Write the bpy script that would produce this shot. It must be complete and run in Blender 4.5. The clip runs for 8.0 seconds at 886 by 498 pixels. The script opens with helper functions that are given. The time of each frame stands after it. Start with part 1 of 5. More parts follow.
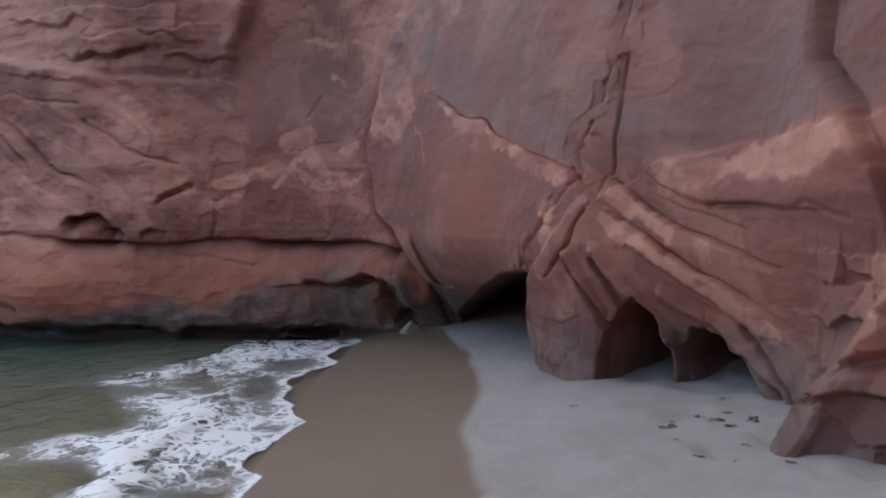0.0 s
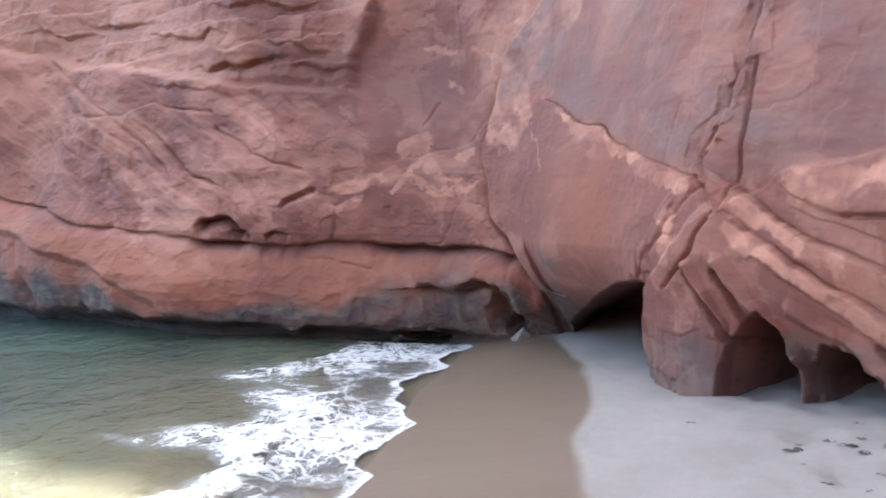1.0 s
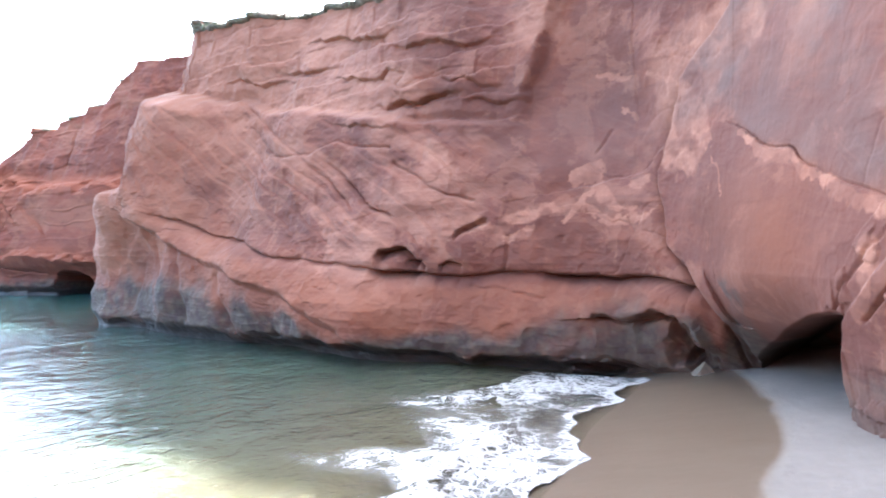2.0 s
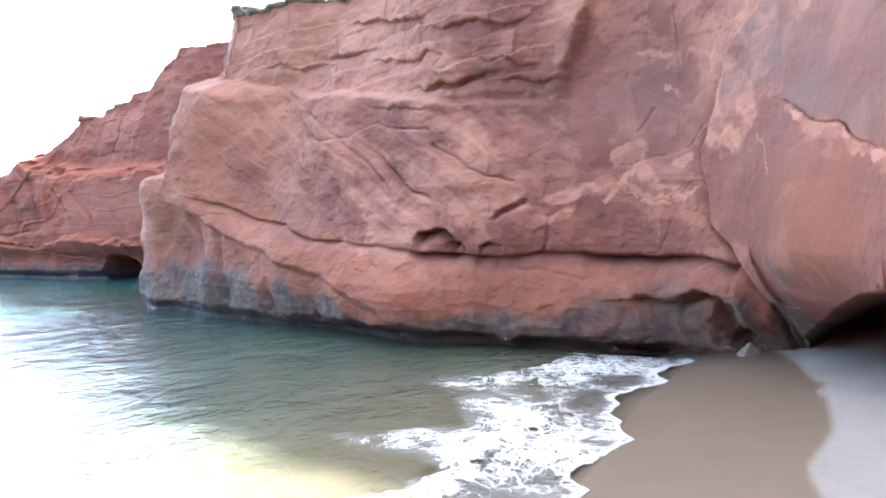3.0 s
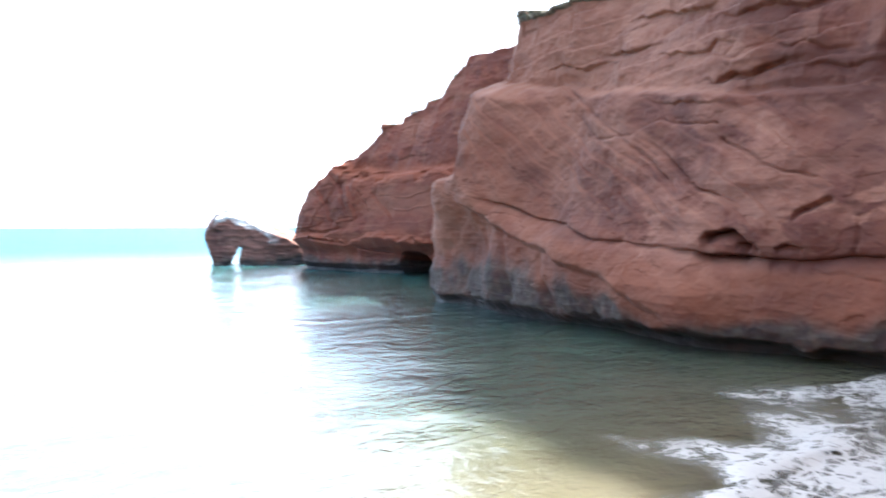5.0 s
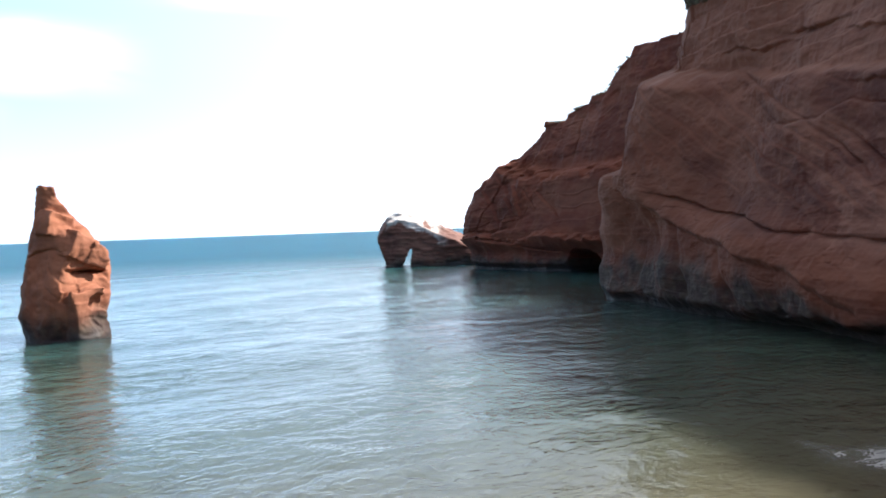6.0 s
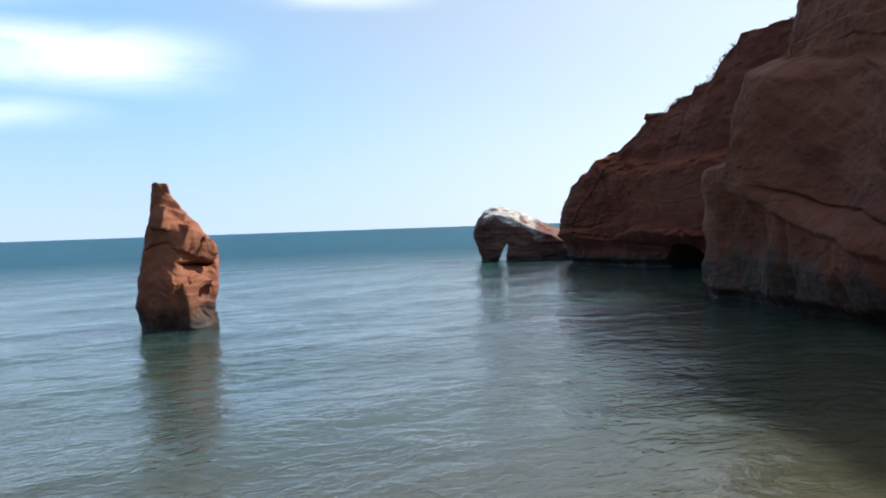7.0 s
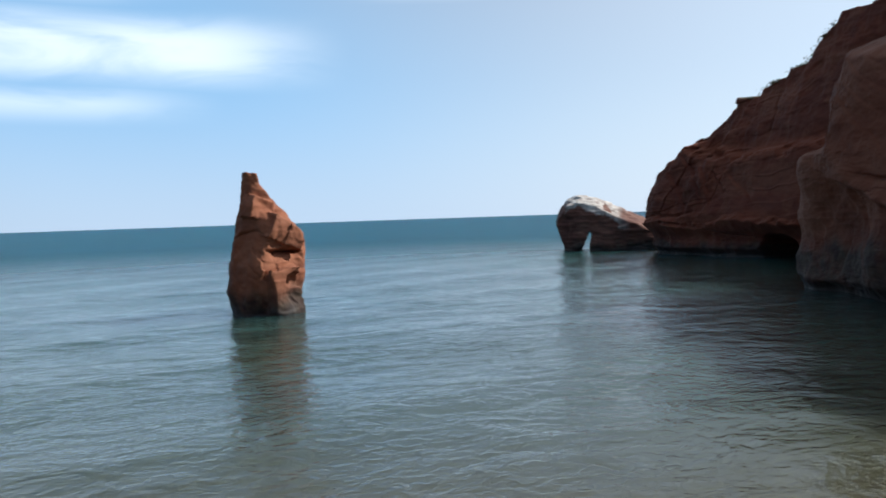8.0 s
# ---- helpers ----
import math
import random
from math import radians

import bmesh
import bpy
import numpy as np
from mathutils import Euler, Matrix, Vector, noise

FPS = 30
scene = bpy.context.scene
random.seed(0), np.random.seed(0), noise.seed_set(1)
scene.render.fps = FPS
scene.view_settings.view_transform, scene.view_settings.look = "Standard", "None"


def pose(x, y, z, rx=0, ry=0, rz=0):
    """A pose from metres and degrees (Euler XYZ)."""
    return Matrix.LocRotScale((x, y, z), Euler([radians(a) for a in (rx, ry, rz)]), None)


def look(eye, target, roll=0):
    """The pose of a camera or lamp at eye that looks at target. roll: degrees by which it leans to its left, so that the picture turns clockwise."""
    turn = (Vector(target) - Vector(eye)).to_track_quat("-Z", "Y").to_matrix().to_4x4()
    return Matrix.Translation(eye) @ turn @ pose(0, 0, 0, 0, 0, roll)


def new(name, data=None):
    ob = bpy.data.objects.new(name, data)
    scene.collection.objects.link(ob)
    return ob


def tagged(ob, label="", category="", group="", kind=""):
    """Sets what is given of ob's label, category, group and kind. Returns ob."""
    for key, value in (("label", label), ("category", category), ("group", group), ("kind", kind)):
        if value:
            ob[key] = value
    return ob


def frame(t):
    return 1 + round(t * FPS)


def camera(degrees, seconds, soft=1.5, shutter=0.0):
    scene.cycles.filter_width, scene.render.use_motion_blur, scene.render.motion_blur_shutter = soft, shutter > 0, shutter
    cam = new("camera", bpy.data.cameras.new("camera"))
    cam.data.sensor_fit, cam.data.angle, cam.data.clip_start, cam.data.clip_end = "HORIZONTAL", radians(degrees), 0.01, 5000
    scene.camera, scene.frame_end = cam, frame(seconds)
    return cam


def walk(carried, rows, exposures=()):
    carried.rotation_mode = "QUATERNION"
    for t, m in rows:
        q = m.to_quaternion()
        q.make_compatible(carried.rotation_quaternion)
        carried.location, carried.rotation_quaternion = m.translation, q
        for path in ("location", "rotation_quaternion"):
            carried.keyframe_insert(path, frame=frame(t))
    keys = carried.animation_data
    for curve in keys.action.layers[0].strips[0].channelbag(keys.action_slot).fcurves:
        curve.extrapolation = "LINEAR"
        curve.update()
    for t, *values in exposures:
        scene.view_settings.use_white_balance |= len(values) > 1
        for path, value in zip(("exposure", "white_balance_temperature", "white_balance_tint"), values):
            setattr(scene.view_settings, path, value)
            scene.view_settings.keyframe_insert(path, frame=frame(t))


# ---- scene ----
# ---------------------------------------------------------------- camera
cam = camera(59.7, 8.0, soft=1.8, shutter=0.35)
EYE = (0.0, 0.0, 2.6)
ROWS = [(0.0, 0.00, -2.93, -0.13), (0.5, 4.38, -1.99, 0.15), (1.0, 8.42, -2.50, 0.71), (1.5, 14.74, -2.21, 1.63),
        (2.0, 21.15, -0.38, 0.11), (2.2, 22.25, -1.37, 0.32), (3.3, 24.96, -2.05, -1.09), (3.5, 25.84, -2.97, -1.52),
        (4.0, 31.76, -3.35, -0.73), (4.5, 38.25, -3.21, 0.33), (5.0, 44.67, -1.69, -0.17), (5.2, 49.12, -1.44, -0.80),
        (6.3, 58.80, -1.47, -2.02), (6.5, 60.58, -1.34, -1.99), (7.0, 64.15, -1.66, -1.97), (7.5, 66.96, -2.12, -1.66),
        (8.0, 70.25, -2.31, -1.93)]


def aim(yaw, pitch, roll):
    y, p = radians(yaw), radians(pitch)
    ahead = Vector((-math.sin(y) * math.cos(p), math.cos(y) * math.cos(p), math.sin(p)))
    return look(EYE, Vector(EYE) + ahead, roll)


LIGHT = [(0.0, 2.72, 6200, 11), (0.5, 3.3, 6200, 11), (1.0, 3.85, 6200, 11), (1.5, 4.1, 6200, 11), (2.2, 4.12, 6200, 11), (3.5, 4.12, 6250, 11), (4.5, 3.75, 6350, 11), (5.0, 3.2, 6450, 11),
         (5.2, 2.8, 6500, 11), (6.3, 1.1, 6600, 12), (6.5, 0.95, 6600, 12), (7.0, 0.52, 6500, 10), (7.5, 0.3, 6450, 9), (8.0, 0.26, 6420, 8)]
walk(cam, [(t, aim(y, p, r)) for t, y, p, r in ROWS], exposures=LIGHT)

# ---------------------------------------------------------------- sun and sky
SUN_AZ, SUN_EL = -4.0, 41.8      # degrees left of +y, degrees up
world = bpy.data.worlds.new("sky")
scene.world = world
world.use_nodes = True
wt = world.node_tree
sky = wt.nodes.new("ShaderNodeTexSky")
sky.sky_type = "NISHITA"
sky.sun_disc = False
sky.sun_elevation, sky.sun_rotation = radians(SUN_EL), radians(-SUN_AZ)
sky.air_density, sky.dust_density, sky.ozone_density = 1.0, 0.1, 2.0
wt.nodes["Background"].inputs["Strength"].default_value = 0.085


def wnode(kind, *values, op=None):
    n = wt.nodes.new("ShaderNode" + kind)
    if op:
        n.operation = op
    for k, v in enumerate(values):
        if isinstance(v, bpy.types.NodeSocket):
            wt.links.new(v, n.inputs[k])
        else:
            n.inputs[k].default_value = v
    return n


def wmath(op, a, b=0.0):
    return wnode("Math", a, b, op=op).outputs[0]


def wspan(v, a, b, c=0.0, d=1.0):
    n = wnode("MapRange", v, a, b, c, d)
    n.interpolation_type = "SMOOTHSTEP"
    return n.outputs[0]


def wmix(fac, a, b, blend="MIX"):
    n = wt.nodes.new("ShaderNodeMix")
    n.data_type, n.blend_type = "RGBA", blend
    for k, v in ((0, fac), (6, a), (7, b)):
        if isinstance(v, bpy.types.NodeSocket):
            wt.links.new(v, n.inputs[k])
        else:
            n.inputs[k].default_value = v
    return n.outputs[2]


ray = wt.nodes.new("ShaderNodeTexCoord").outputs["Generated"]
sx, sy, sz = wnode("SeparateXYZ", ray).outputs
el = wmath("MULTIPLY", wmath("ARCSINE", sz), 57.2958)
az = wmath("MULTIPLY", wmath("ARCTAN2", wmath("MULTIPLY", sx, -1.0), sy), 57.2958)
# clear sky, cooler towards the horizon, with the pale haze that gathers under the sun
color = wmix(1.0, sky.outputs[0], (0.99, 0.97, 0.98, 1), "MULTIPLY")
deep = wspan(el, 17.0, 60.0, 1.0, 0.42)
color = wmix(1.0, color, wnode("CombineXYZ", deep, deep, deep).outputs[0], "MULTIPLY")
color = wmix(wspan(el, -4.0, 22.0, 0.8, 0.0), color, (4.4, 6.2, 8.9, 1))
a, e = radians(SUN_AZ), radians(SUN_EL)
near_sun = wmath("ADD", wmath("ADD", wmath("MULTIPLY", sx, -math.sin(a) * math.cos(e)), wmath("MULTIPLY", sy, math.cos(a) * math.cos(e))), wmath("MULTIPLY", sz, math.sin(e)))
color = wmix(wmath("MULTIPLY", wspan(near_sun, 0.55, 0.1, 0.0, 0.6), wspan(el, 18.0, 34.0, 1.0, 0.0)), color, (3.1, 6.5, 10.6, 1))
# and deeper on the side away from the sun
away = wspan(near_sun, -0.08, -0.6, 1.0, 0.35)
color = wmix(1.0, color, wnode("CombineXYZ", away, away, away).outputs[0], "MULTIPLY")
color = wmix(wspan(el, -2.0, 11.0, 0.6, 0.0), color, (6.6, 7.4, 8.6, 1))
haze = wmath("MULTIPLY", wspan(near_sun, 0.0, 0.95), 0.55)
color = wmix(haze, color, (11.0, 12.0, 13.0, 1))
# thin streaks of white cloud low over the sea
spot = wnode("CombineXYZ", wmath("MULTIPLY", az, 0.11), wmath("MULTIPLY", el, 0.42), 0.0).outputs[0]
wisp = wnode("TexNoise", spot)
wisp.inputs["Scale"].default_value, wisp.inputs["Detail"].default_value, wisp.inputs["Distortion"].default_value = 1.0, 7.0, 0.5
wisp = wisp.outputs[0]


def streak(a0, a1, e0, e1, soft_a, soft_e):
    m = wmath("MULTIPLY", wspan(az, a0 - soft_a, a0 + soft_a), wspan(az, a1 - soft_a, a1 + soft_a, 1.0, 0.0))
    return wmath("MULTIPLY", m, wmath("MULTIPLY", wspan(el, e0 - soft_e, e0 + soft_e), wspan(el, e1 - soft_e, e1 + soft_e, 1.0, 0.0)))


cloud = wmath("MAXIMUM", streak(82, 160, 10.3, 13.8, 6, 1.3), wmath("MULTIPLY", streak(90, 150, 7.6, 9.2, 5, 0.9), 0.6))
cloud = wmath("MAXIMUM", cloud, wmath("MAXIMUM", wmath("MULTIPLY", streak(66, 76, 16.0, 18.0, 4, 0.8), 0.7), wmath("MULTIPLY", streak(92, 150, 15.5, 19.0, 6, 1.5), 0.8)))
cloud = wmath("MULTIPLY", cloud, wspan(wisp, 0.2, 0.62, 0.25, 1.0))
color = wmix(wmath("MULTIPLY", cloud, 0.6), color, (13.0, 13.6, 14.2, 1))
wt.links.new(color, wt.nodes["Background"].inputs["Color"])

sun = new("sun", bpy.data.lights.new("sun", "SUN"))
sun.data.energy, sun.data.angle, sun.data.color = 4.6, radians(1.6), (1.0, 0.95, 0.88)
a, e = radians(SUN_AZ), radians(SUN_EL)
toward = Vector((-math.sin(a) * math.cos(e), math.cos(a) * math.cos(e), math.sin(e)))
sun.matrix_world = look(toward * 60, (0, 0, 0))

# ---------------------------------------------------------------- materials
class Shade:
    """A node material: small helpers to wire it."""

    def __init__(self, name):
        self.mat = bpy.data.materials.new(name)
        self.mat.use_nodes = True
        self.t = self.mat.node_tree
        self.bsdf = self.t.nodes["Principled BSDF"]
        self.out = self.t.nodes["Material Output"]

    def node(self, kind, **kw):
        n = self.t.nodes.new("ShaderNode" + kind)
        for key, value in kw.items():
            if key in n.inputs:
                self.put(n.inputs[key], value)
        return n

    def put(self, socket, value):
        if isinstance(value, bpy.types.NodeSocket):
            self.t.links.new(value, socket)
        else:
            socket.default_value = value

    def place(self):
        return self.t.nodes.new("ShaderNodeNewGeometry").outputs["Position"]

    def moved(self, vector, scale=(1, 1, 1), turn=(0, 0, 0)):
        n = self.t.nodes.new("ShaderNodeMapping")
        self.put(n.inputs["Vector"], vector)
        n.inputs["Scale"].default_value = scale
        n.inputs["Rotation"].default_value = [radians(v) for v in turn]
        return n.outputs[0]

    def noise(self, vector, scale, detail=6, rough=0.55, warp=0.0):
        n = self.node("TexNoise", Scale=scale, Detail=detail, Roughness=rough, Distortion=warp)
        self.put(n.inputs["Vector"], vector)
        return n.outputs["Fac"]

    def cells(self, vector, scale, feature="F1"):
        n = self.t.nodes.new("ShaderNodeTexVoronoi")
        n.feature = feature
        self.put(n.inputs["Vector"], vector)
        n.inputs["Scale"].default_value = scale
        return n.outputs["Distance"]

    def ramp(self, fac, *stops):
        n = self.t.nodes.new("ShaderNodeValToRGB")
        self.put(n.inputs[0], fac)
        e = n.color_ramp.elements
        while len(e) < len(stops):
            e.new(0.5)
        for el, (p, c) in zip(e, stops):
            el.position = p
            el.color = (c, c, c, 1) if isinstance(c, (int, float)) else (*c, 1)
        return n.outputs[0]

    def span(self, fac, a, b, c=0.0, d=1.0):
        n = self.t.nodes.new("ShaderNodeMapRange")
        for k, v in enumerate((fac, a, b, c, d)):
            self.put(n.inputs[k], v)
        return n.outputs[0]

    def math(self, op, a, b=0.0):
        n = self.t.nodes.new("ShaderNodeMath")
        n.operation = op
        self.put(n.inputs[0], a)
        self.put(n.inputs[1], b)
        return n.outputs[0]

    def mix(self, fac, a, b, blend="MIX"):
        n = self.t.nodes.new("ShaderNodeMix")
        n.data_type, n.blend_type = "RGBA", blend
        self.put(n.inputs[0], fac)
        self.put(n.inputs[6], (*a, 1) if isinstance(a, tuple) else a)
        self.put(n.inputs[7], (*b, 1) if isinstance(b, tuple) else b)
        return n.outputs[2]

    def attr(self, name):
        n = self.t.nodes.new("ShaderNodeAttribute")
        n.attribute_name = name
        return n.outputs["Fac"]

    def bump(self, height, strength, distance, before=None):
        n = self.t.nodes.new("ShaderNodeBump")
        self.put(n.inputs["Height"], height)
        n.inputs["Strength"].default_value, n.inputs["Distance"].default_value = strength, distance
        if before is not None:
            self.put(n.inputs["Normal"], before)
        return n.outputs[0]

    def done(self, color, rough, normal=None):
        self.put(self.bsdf.inputs["Base Color"], (*color, 1) if isinstance(color, tuple) else color)
        self.put(self.bsdf.inputs["Roughness"], rough)
        if normal is not None:
            self.put(self.bsdf.inputs["Normal"], normal)
        return self.mat


def rock_material(name, tone, pale, orange, dip=28.0, crust=None):
    """Red sandstone: cross-bedded grain, bleached patches, iron-orange beds, dark weed and wet near the sea."""
    m = Shade(name)
    p = m.place()
    beds = m.moved(m.moved(p, turn=(0, -dip, 0)), (0.3, 0.3, 3.0))
    flat = m.moved(p, (0.25, 0.25, 2.4))
    grain = m.noise(p, 26, 5, 0.7)
    patches = m.noise(p, 0.42, 5, 0.6, 0.6)
    streak = m.noise(beds, 1.6, 7, 0.62, 0.3)
    layer = m.noise(flat, 1.3, 6, 0.6, 0.5)
    drip = m.noise(m.moved(p, (1.6, 1.6, 0.16)), 1.2, 5, 0.55)
    c = m.mix(m.ramp(patches, (0.36, 0.0), (0.62, 1.0)), tone, tuple(0.5 * (u + v) for u, v in zip(tone, orange)))
    c = m.mix(m.ramp(m.attr("mottle_shade"), (0.12, 0.0), (0.75, 0.6)), c, pale)
    # negative values darken: chance tone, and shade painted into recesses
    c = m.mix(m.span(m.attr("mottle_shade"), -0.1, -0.7, 0.0, 0.6), c, tuple(v * 0.6 for v in tone))
    skin = m.noise(p, 0.75, 7, 0.62, 0.5)
    c = m.mix(m.ramp(skin, (0.53, 0.0), (0.57, 0.34)), c, pale)
    c = m.mix(m.ramp(skin, (0.40, 0.32), (0.43, 0.0)), c, tuple(v * 0.68 for v in tone))
    c = m.mix(m.ramp(streak, (0.50, 0.0), (0.72, 0.18)), c, pale)
    c = m.mix(m.ramp(layer, (0.3, 0.45), (0.5, 0.0)), c, tuple(v * 0.62 for v in tone))
    c = m.mix(m.ramp(drip, (0.58, 0.0), (0.8, 0.12)), c, tuple(v * 1.15 for v in pale))
    c = m.mix(m.math("MULTIPLY", m.attr("bleach"), m.ramp(m.noise(p, 2.2, 6, 0.6), (0.3, 0.35), (0.6, 1.0))), c, crust or tuple(min(v * 1.12, 0.75) for v in pale))
    c = m.mix(m.math("MULTIPLY", m.attr("grey"), m.ramp(m.noise(p, 1.5, 6, 0.6), (0.3, 0.25), (0.6, 0.75))), c, (0.112, 0.062, 0.049))
    c = m.mix(m.attr("iron"), c, orange)
    c = m.mix(m.ramp(grain, (0.3, 0.22), (0.7, 0.0)), c, tuple(v * 0.55 for v in tone))
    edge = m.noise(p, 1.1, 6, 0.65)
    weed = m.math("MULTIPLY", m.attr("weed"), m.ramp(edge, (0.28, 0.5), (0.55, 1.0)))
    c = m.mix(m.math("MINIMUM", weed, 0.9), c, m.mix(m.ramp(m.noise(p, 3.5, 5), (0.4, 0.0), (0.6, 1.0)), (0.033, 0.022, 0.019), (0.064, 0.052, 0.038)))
    wet = m.attr("wet")
    c = m.mix(m.math("MINIMUM", m.math("MULTIPLY", wet, m.ramp(edge, (0.3, 0.75), (0.6, 1.0))), 0.95), c, (0.022, 0.018, 0.018))
    h = m.math("ADD", m.math("MULTIPLY", m.noise(p, 5.0, 8, 0.65), 0.7), m.math("MULTIPLY", grain, 0.25))
    h = m.math("ADD", h, m.math("MULTIPLY", streak, 0.2))
    n = m.bump(h, 0.36, 0.03)
    return m.done(c, m.span(wet, 0.0, 1.0, 0.88, 0.6), n)


MAT_CLIFF = rock_material("red_sandstone", (0.140, 0.041, 0.025), (0.288, 0.122, 0.074), (0.190, 0.054, 0.021))
MAT_FAR = rock_material("headland_sandstone", (0.155, 0.034, 0.017), (0.235, 0.080, 0.042), (0.225, 0.052, 0.018))
MAT_STACK = rock_material("stack_sandstone", (0.235, 0.078, 0.038), (0.33, 0.125, 0.064), (0.28, 0.088, 0.036), 8.0)


def sand_material():
    m = Shade("beach_sand")
    p = m.place()
    fine = m.noise(p, 140, 3, 0.6)
    lumps = m.noise(p, 5, 6, 0.6)
    broad = m.noise(p, 0.7, 4, 0.5)
    dry = m.mix(m.ramp(broad, (0.35, 0.0), (0.65, 1.0)), (0.160, 0.127, 0.106), (0.190, 0.155, 0.132))
    dry = m.mix(m.ramp(lumps, (0.3, 0.3), (0.55, 0.0)), dry, (0.125, 0.100, 0.083))
    damp = m.mix(m.ramp(m.noise(p, 1.4, 5), (0.35, 0.0), (0.7, 1.0)), (0.106, 0.070, 0.046), (0.122, 0.083, 0.056))
    w = m.attr("damp")
    c = m.mix(w, dry, damp)
    c = m.mix(m.ramp(fine, (0.3, 0.18), (0.6, 0.0)), c, (0.09, 0.065, 0.048))
    n = m.bump(m.math("MULTIPLY", m.math("ADD", m.math("MULTIPLY", fine, 0.15), lumps), m.span(w, 0, 1, 1.0, 0.12)), 0.5, 0.05)
    return m.done(c, m.span(w, 0.0, 1.0, 0.95, 0.33), n)


MAT_SAND = sand_material()


def water_material():
    m = Shade("sea_water")
    p = m.place()
    depth = m.attr("depth")
    wind = m.noise(p, 0.05, 3, 0.5)
    c = m.ramp(m.span(depth, 0.0, 4.0), (0.0, (0.135, 0.108, 0.070)), (0.07, (0.098, 0.088, 0.054)), (0.16, (0.070, 0.071, 0.045)), (0.28, (0.050, 0.066, 0.045)), (0.62, (0.022, 0.056, 0.047)), (0.86, (0.015, 0.053, 0.052)), (1.0, (0.006, 0.052, 0.086)))
    c = m.mix(m.ramp(wind, (0.4, 0.0), (0.62, 0.35)), c, (0.014, 0.04, 0.06))
    far = m.attr("reach")
    patchy = m.ramp(m.noise(p, 0.22, 3, 0.5), (0.35, 0.25), (0.62, 1.0))
    ripple = m.noise(m.moved(p, (1.0, 0.8, 1.0), (0, 0, 18)), 6.0, 4, 0.5, 0.8)
    chop = m.noise(m.moved(p, (1.0, 0.6, 1.0), (0, 0, 12)), 1.5, 4, 0.55, 0.5)
    roll = m.noise(m.moved(p, (1.0, 0.3, 1.0)), 0.3, 2, 0.45, 0.4)
    n = m.bump(m.math("ADD", m.math("MULTIPLY", m.math("MULTIPLY", ripple, patchy), 0.22), m.math("ADD", m.math("MULTIPLY", chop, 0.40), m.math("MULTIPLY", roll, 0.55))), 0.6, 0.26)
    m.put(m.bsdf.inputs["IOR"], 1.33)
    m.put(m.bsdf.inputs["Subsurface Weight"], 1.0)
    m.put(m.bsdf.inputs["Subsurface Radius"], (1.0, 1.0, 0.85))
    m.put(m.bsdf.inputs["Subsurface Scale"], 8.0)
    m.put(m.bsdf.inputs["Specular IOR Level"], m.span(far, 0.0, 1.0, 0.5, 0.06))
    m.done(c, m.span(far, 0.0, 1.0, 0.045, 0.45), n)
    clear = m.node("BsdfTransparent")
    clear.inputs[0].default_value = (0.95, 0.98, 0.96, 1)
    mix = m.node("MixShader")
    m.put(mix.inputs[0], m.span(depth, 0.0, 0.35, 0.04, 1.0))
    m.t.links.new(clear.outputs[0], mix.inputs[1])
    m.t.links.new(m.bsdf.outputs[0], mix.inputs[2])
    m.t.links.new(mix.outputs[0], m.out.inputs[0])
    return m.mat


MAT_WATER = water_material()


def plain(name, color, rough=0.8, spread=0.35, scale=9.0):
    m = Shade(name)
    p = m.place()
    c = m.mix(m.ramp(m.noise(p, scale, 5, 0.6), (0.3, 0.0), (0.7, 1.0)), tuple(v * (1 - spread) for v in color), tuple(min(v * (1 + spread), 0.9) for v in color))
    return m.done(c, rough, m.bump(m.noise(p, scale * 4, 4), 0.4, 0.02))


MAT_TURF = plain("dry_turf", (0.11, 0.098, 0.06), 0.9)

# ---------------------------------------------------------------- noise and curves
def lattice(ix, iy, iz, seed):
    h = (ix * 374761393 + iy * 668265263 + iz * 2147483647 + seed * 1274126177) & 0xFFFFFFFF
    h = ((h ^ (h >> 13)) * 1274126177) & 0xFFFFFFFF
    h = ((h ^ (h >> 16)) * 2246822519) & 0xFFFFFFFF
    return ((h ^ (h >> 15)) & 0xFFFFFF).astype(np.float32) / np.float32(8388608.0) - np.float32(1.0)


def vnoise(x, y, z, seed=0):
    """Smooth value noise between -1 and 1."""
    fx, fy, fz = np.floor(x), np.floor(y), np.floor(z)
    ix, iy, iz = fx.astype(np.int64), fy.astype(np.int64), fz.astype(np.int64)
    tx, ty, tz = (x - fx).astype(np.float32), (y - fy).astype(np.float32), (z - fz).astype(np.float32)
    tx, ty, tz = (t * t * t * (t * (t * 6 - 15) + 10) for t in (tx, ty, tz))
    out = 0
    for dx, wx in ((0, 1 - tx), (1, tx)):
        for dy, wy in ((0, 1 - ty), (1, ty)):
            for dz, wz in ((0, 1 - tz), (1, tz)):
                out = out + lattice(ix + dx, iy + dy, iz + dz, seed) * (wx * wy * wz)
    return out


def fbm(x, y, z, octaves=4, seed=0, gain=0.5):
    total, amp, k = 0, 1.0, 1.0
    for n in range(octaves):
        total = total + amp * vnoise(x * k + 17.3 * n, y * k + 5.1 * n, z * k - 9.7 * n, seed + n)
        amp, k = amp * gain, k * 2.07
    return total


def ridged(x, y, z, octaves=4, seed=0):
    total, amp, k = 0, 1.0, 1.0
    for n in range(octaves):
        total = total + amp * (1 - 2 * np.abs(vnoise(x * k + 3.3 * n, y * k, z * k, seed + n)))
        amp, k = amp * 0.5, k * 2.1
    return total


def smooth(a, b, v):
    t = np.clip((v - a) / (b - a), 0, 1)
    return t * t * (3 - 2 * t)


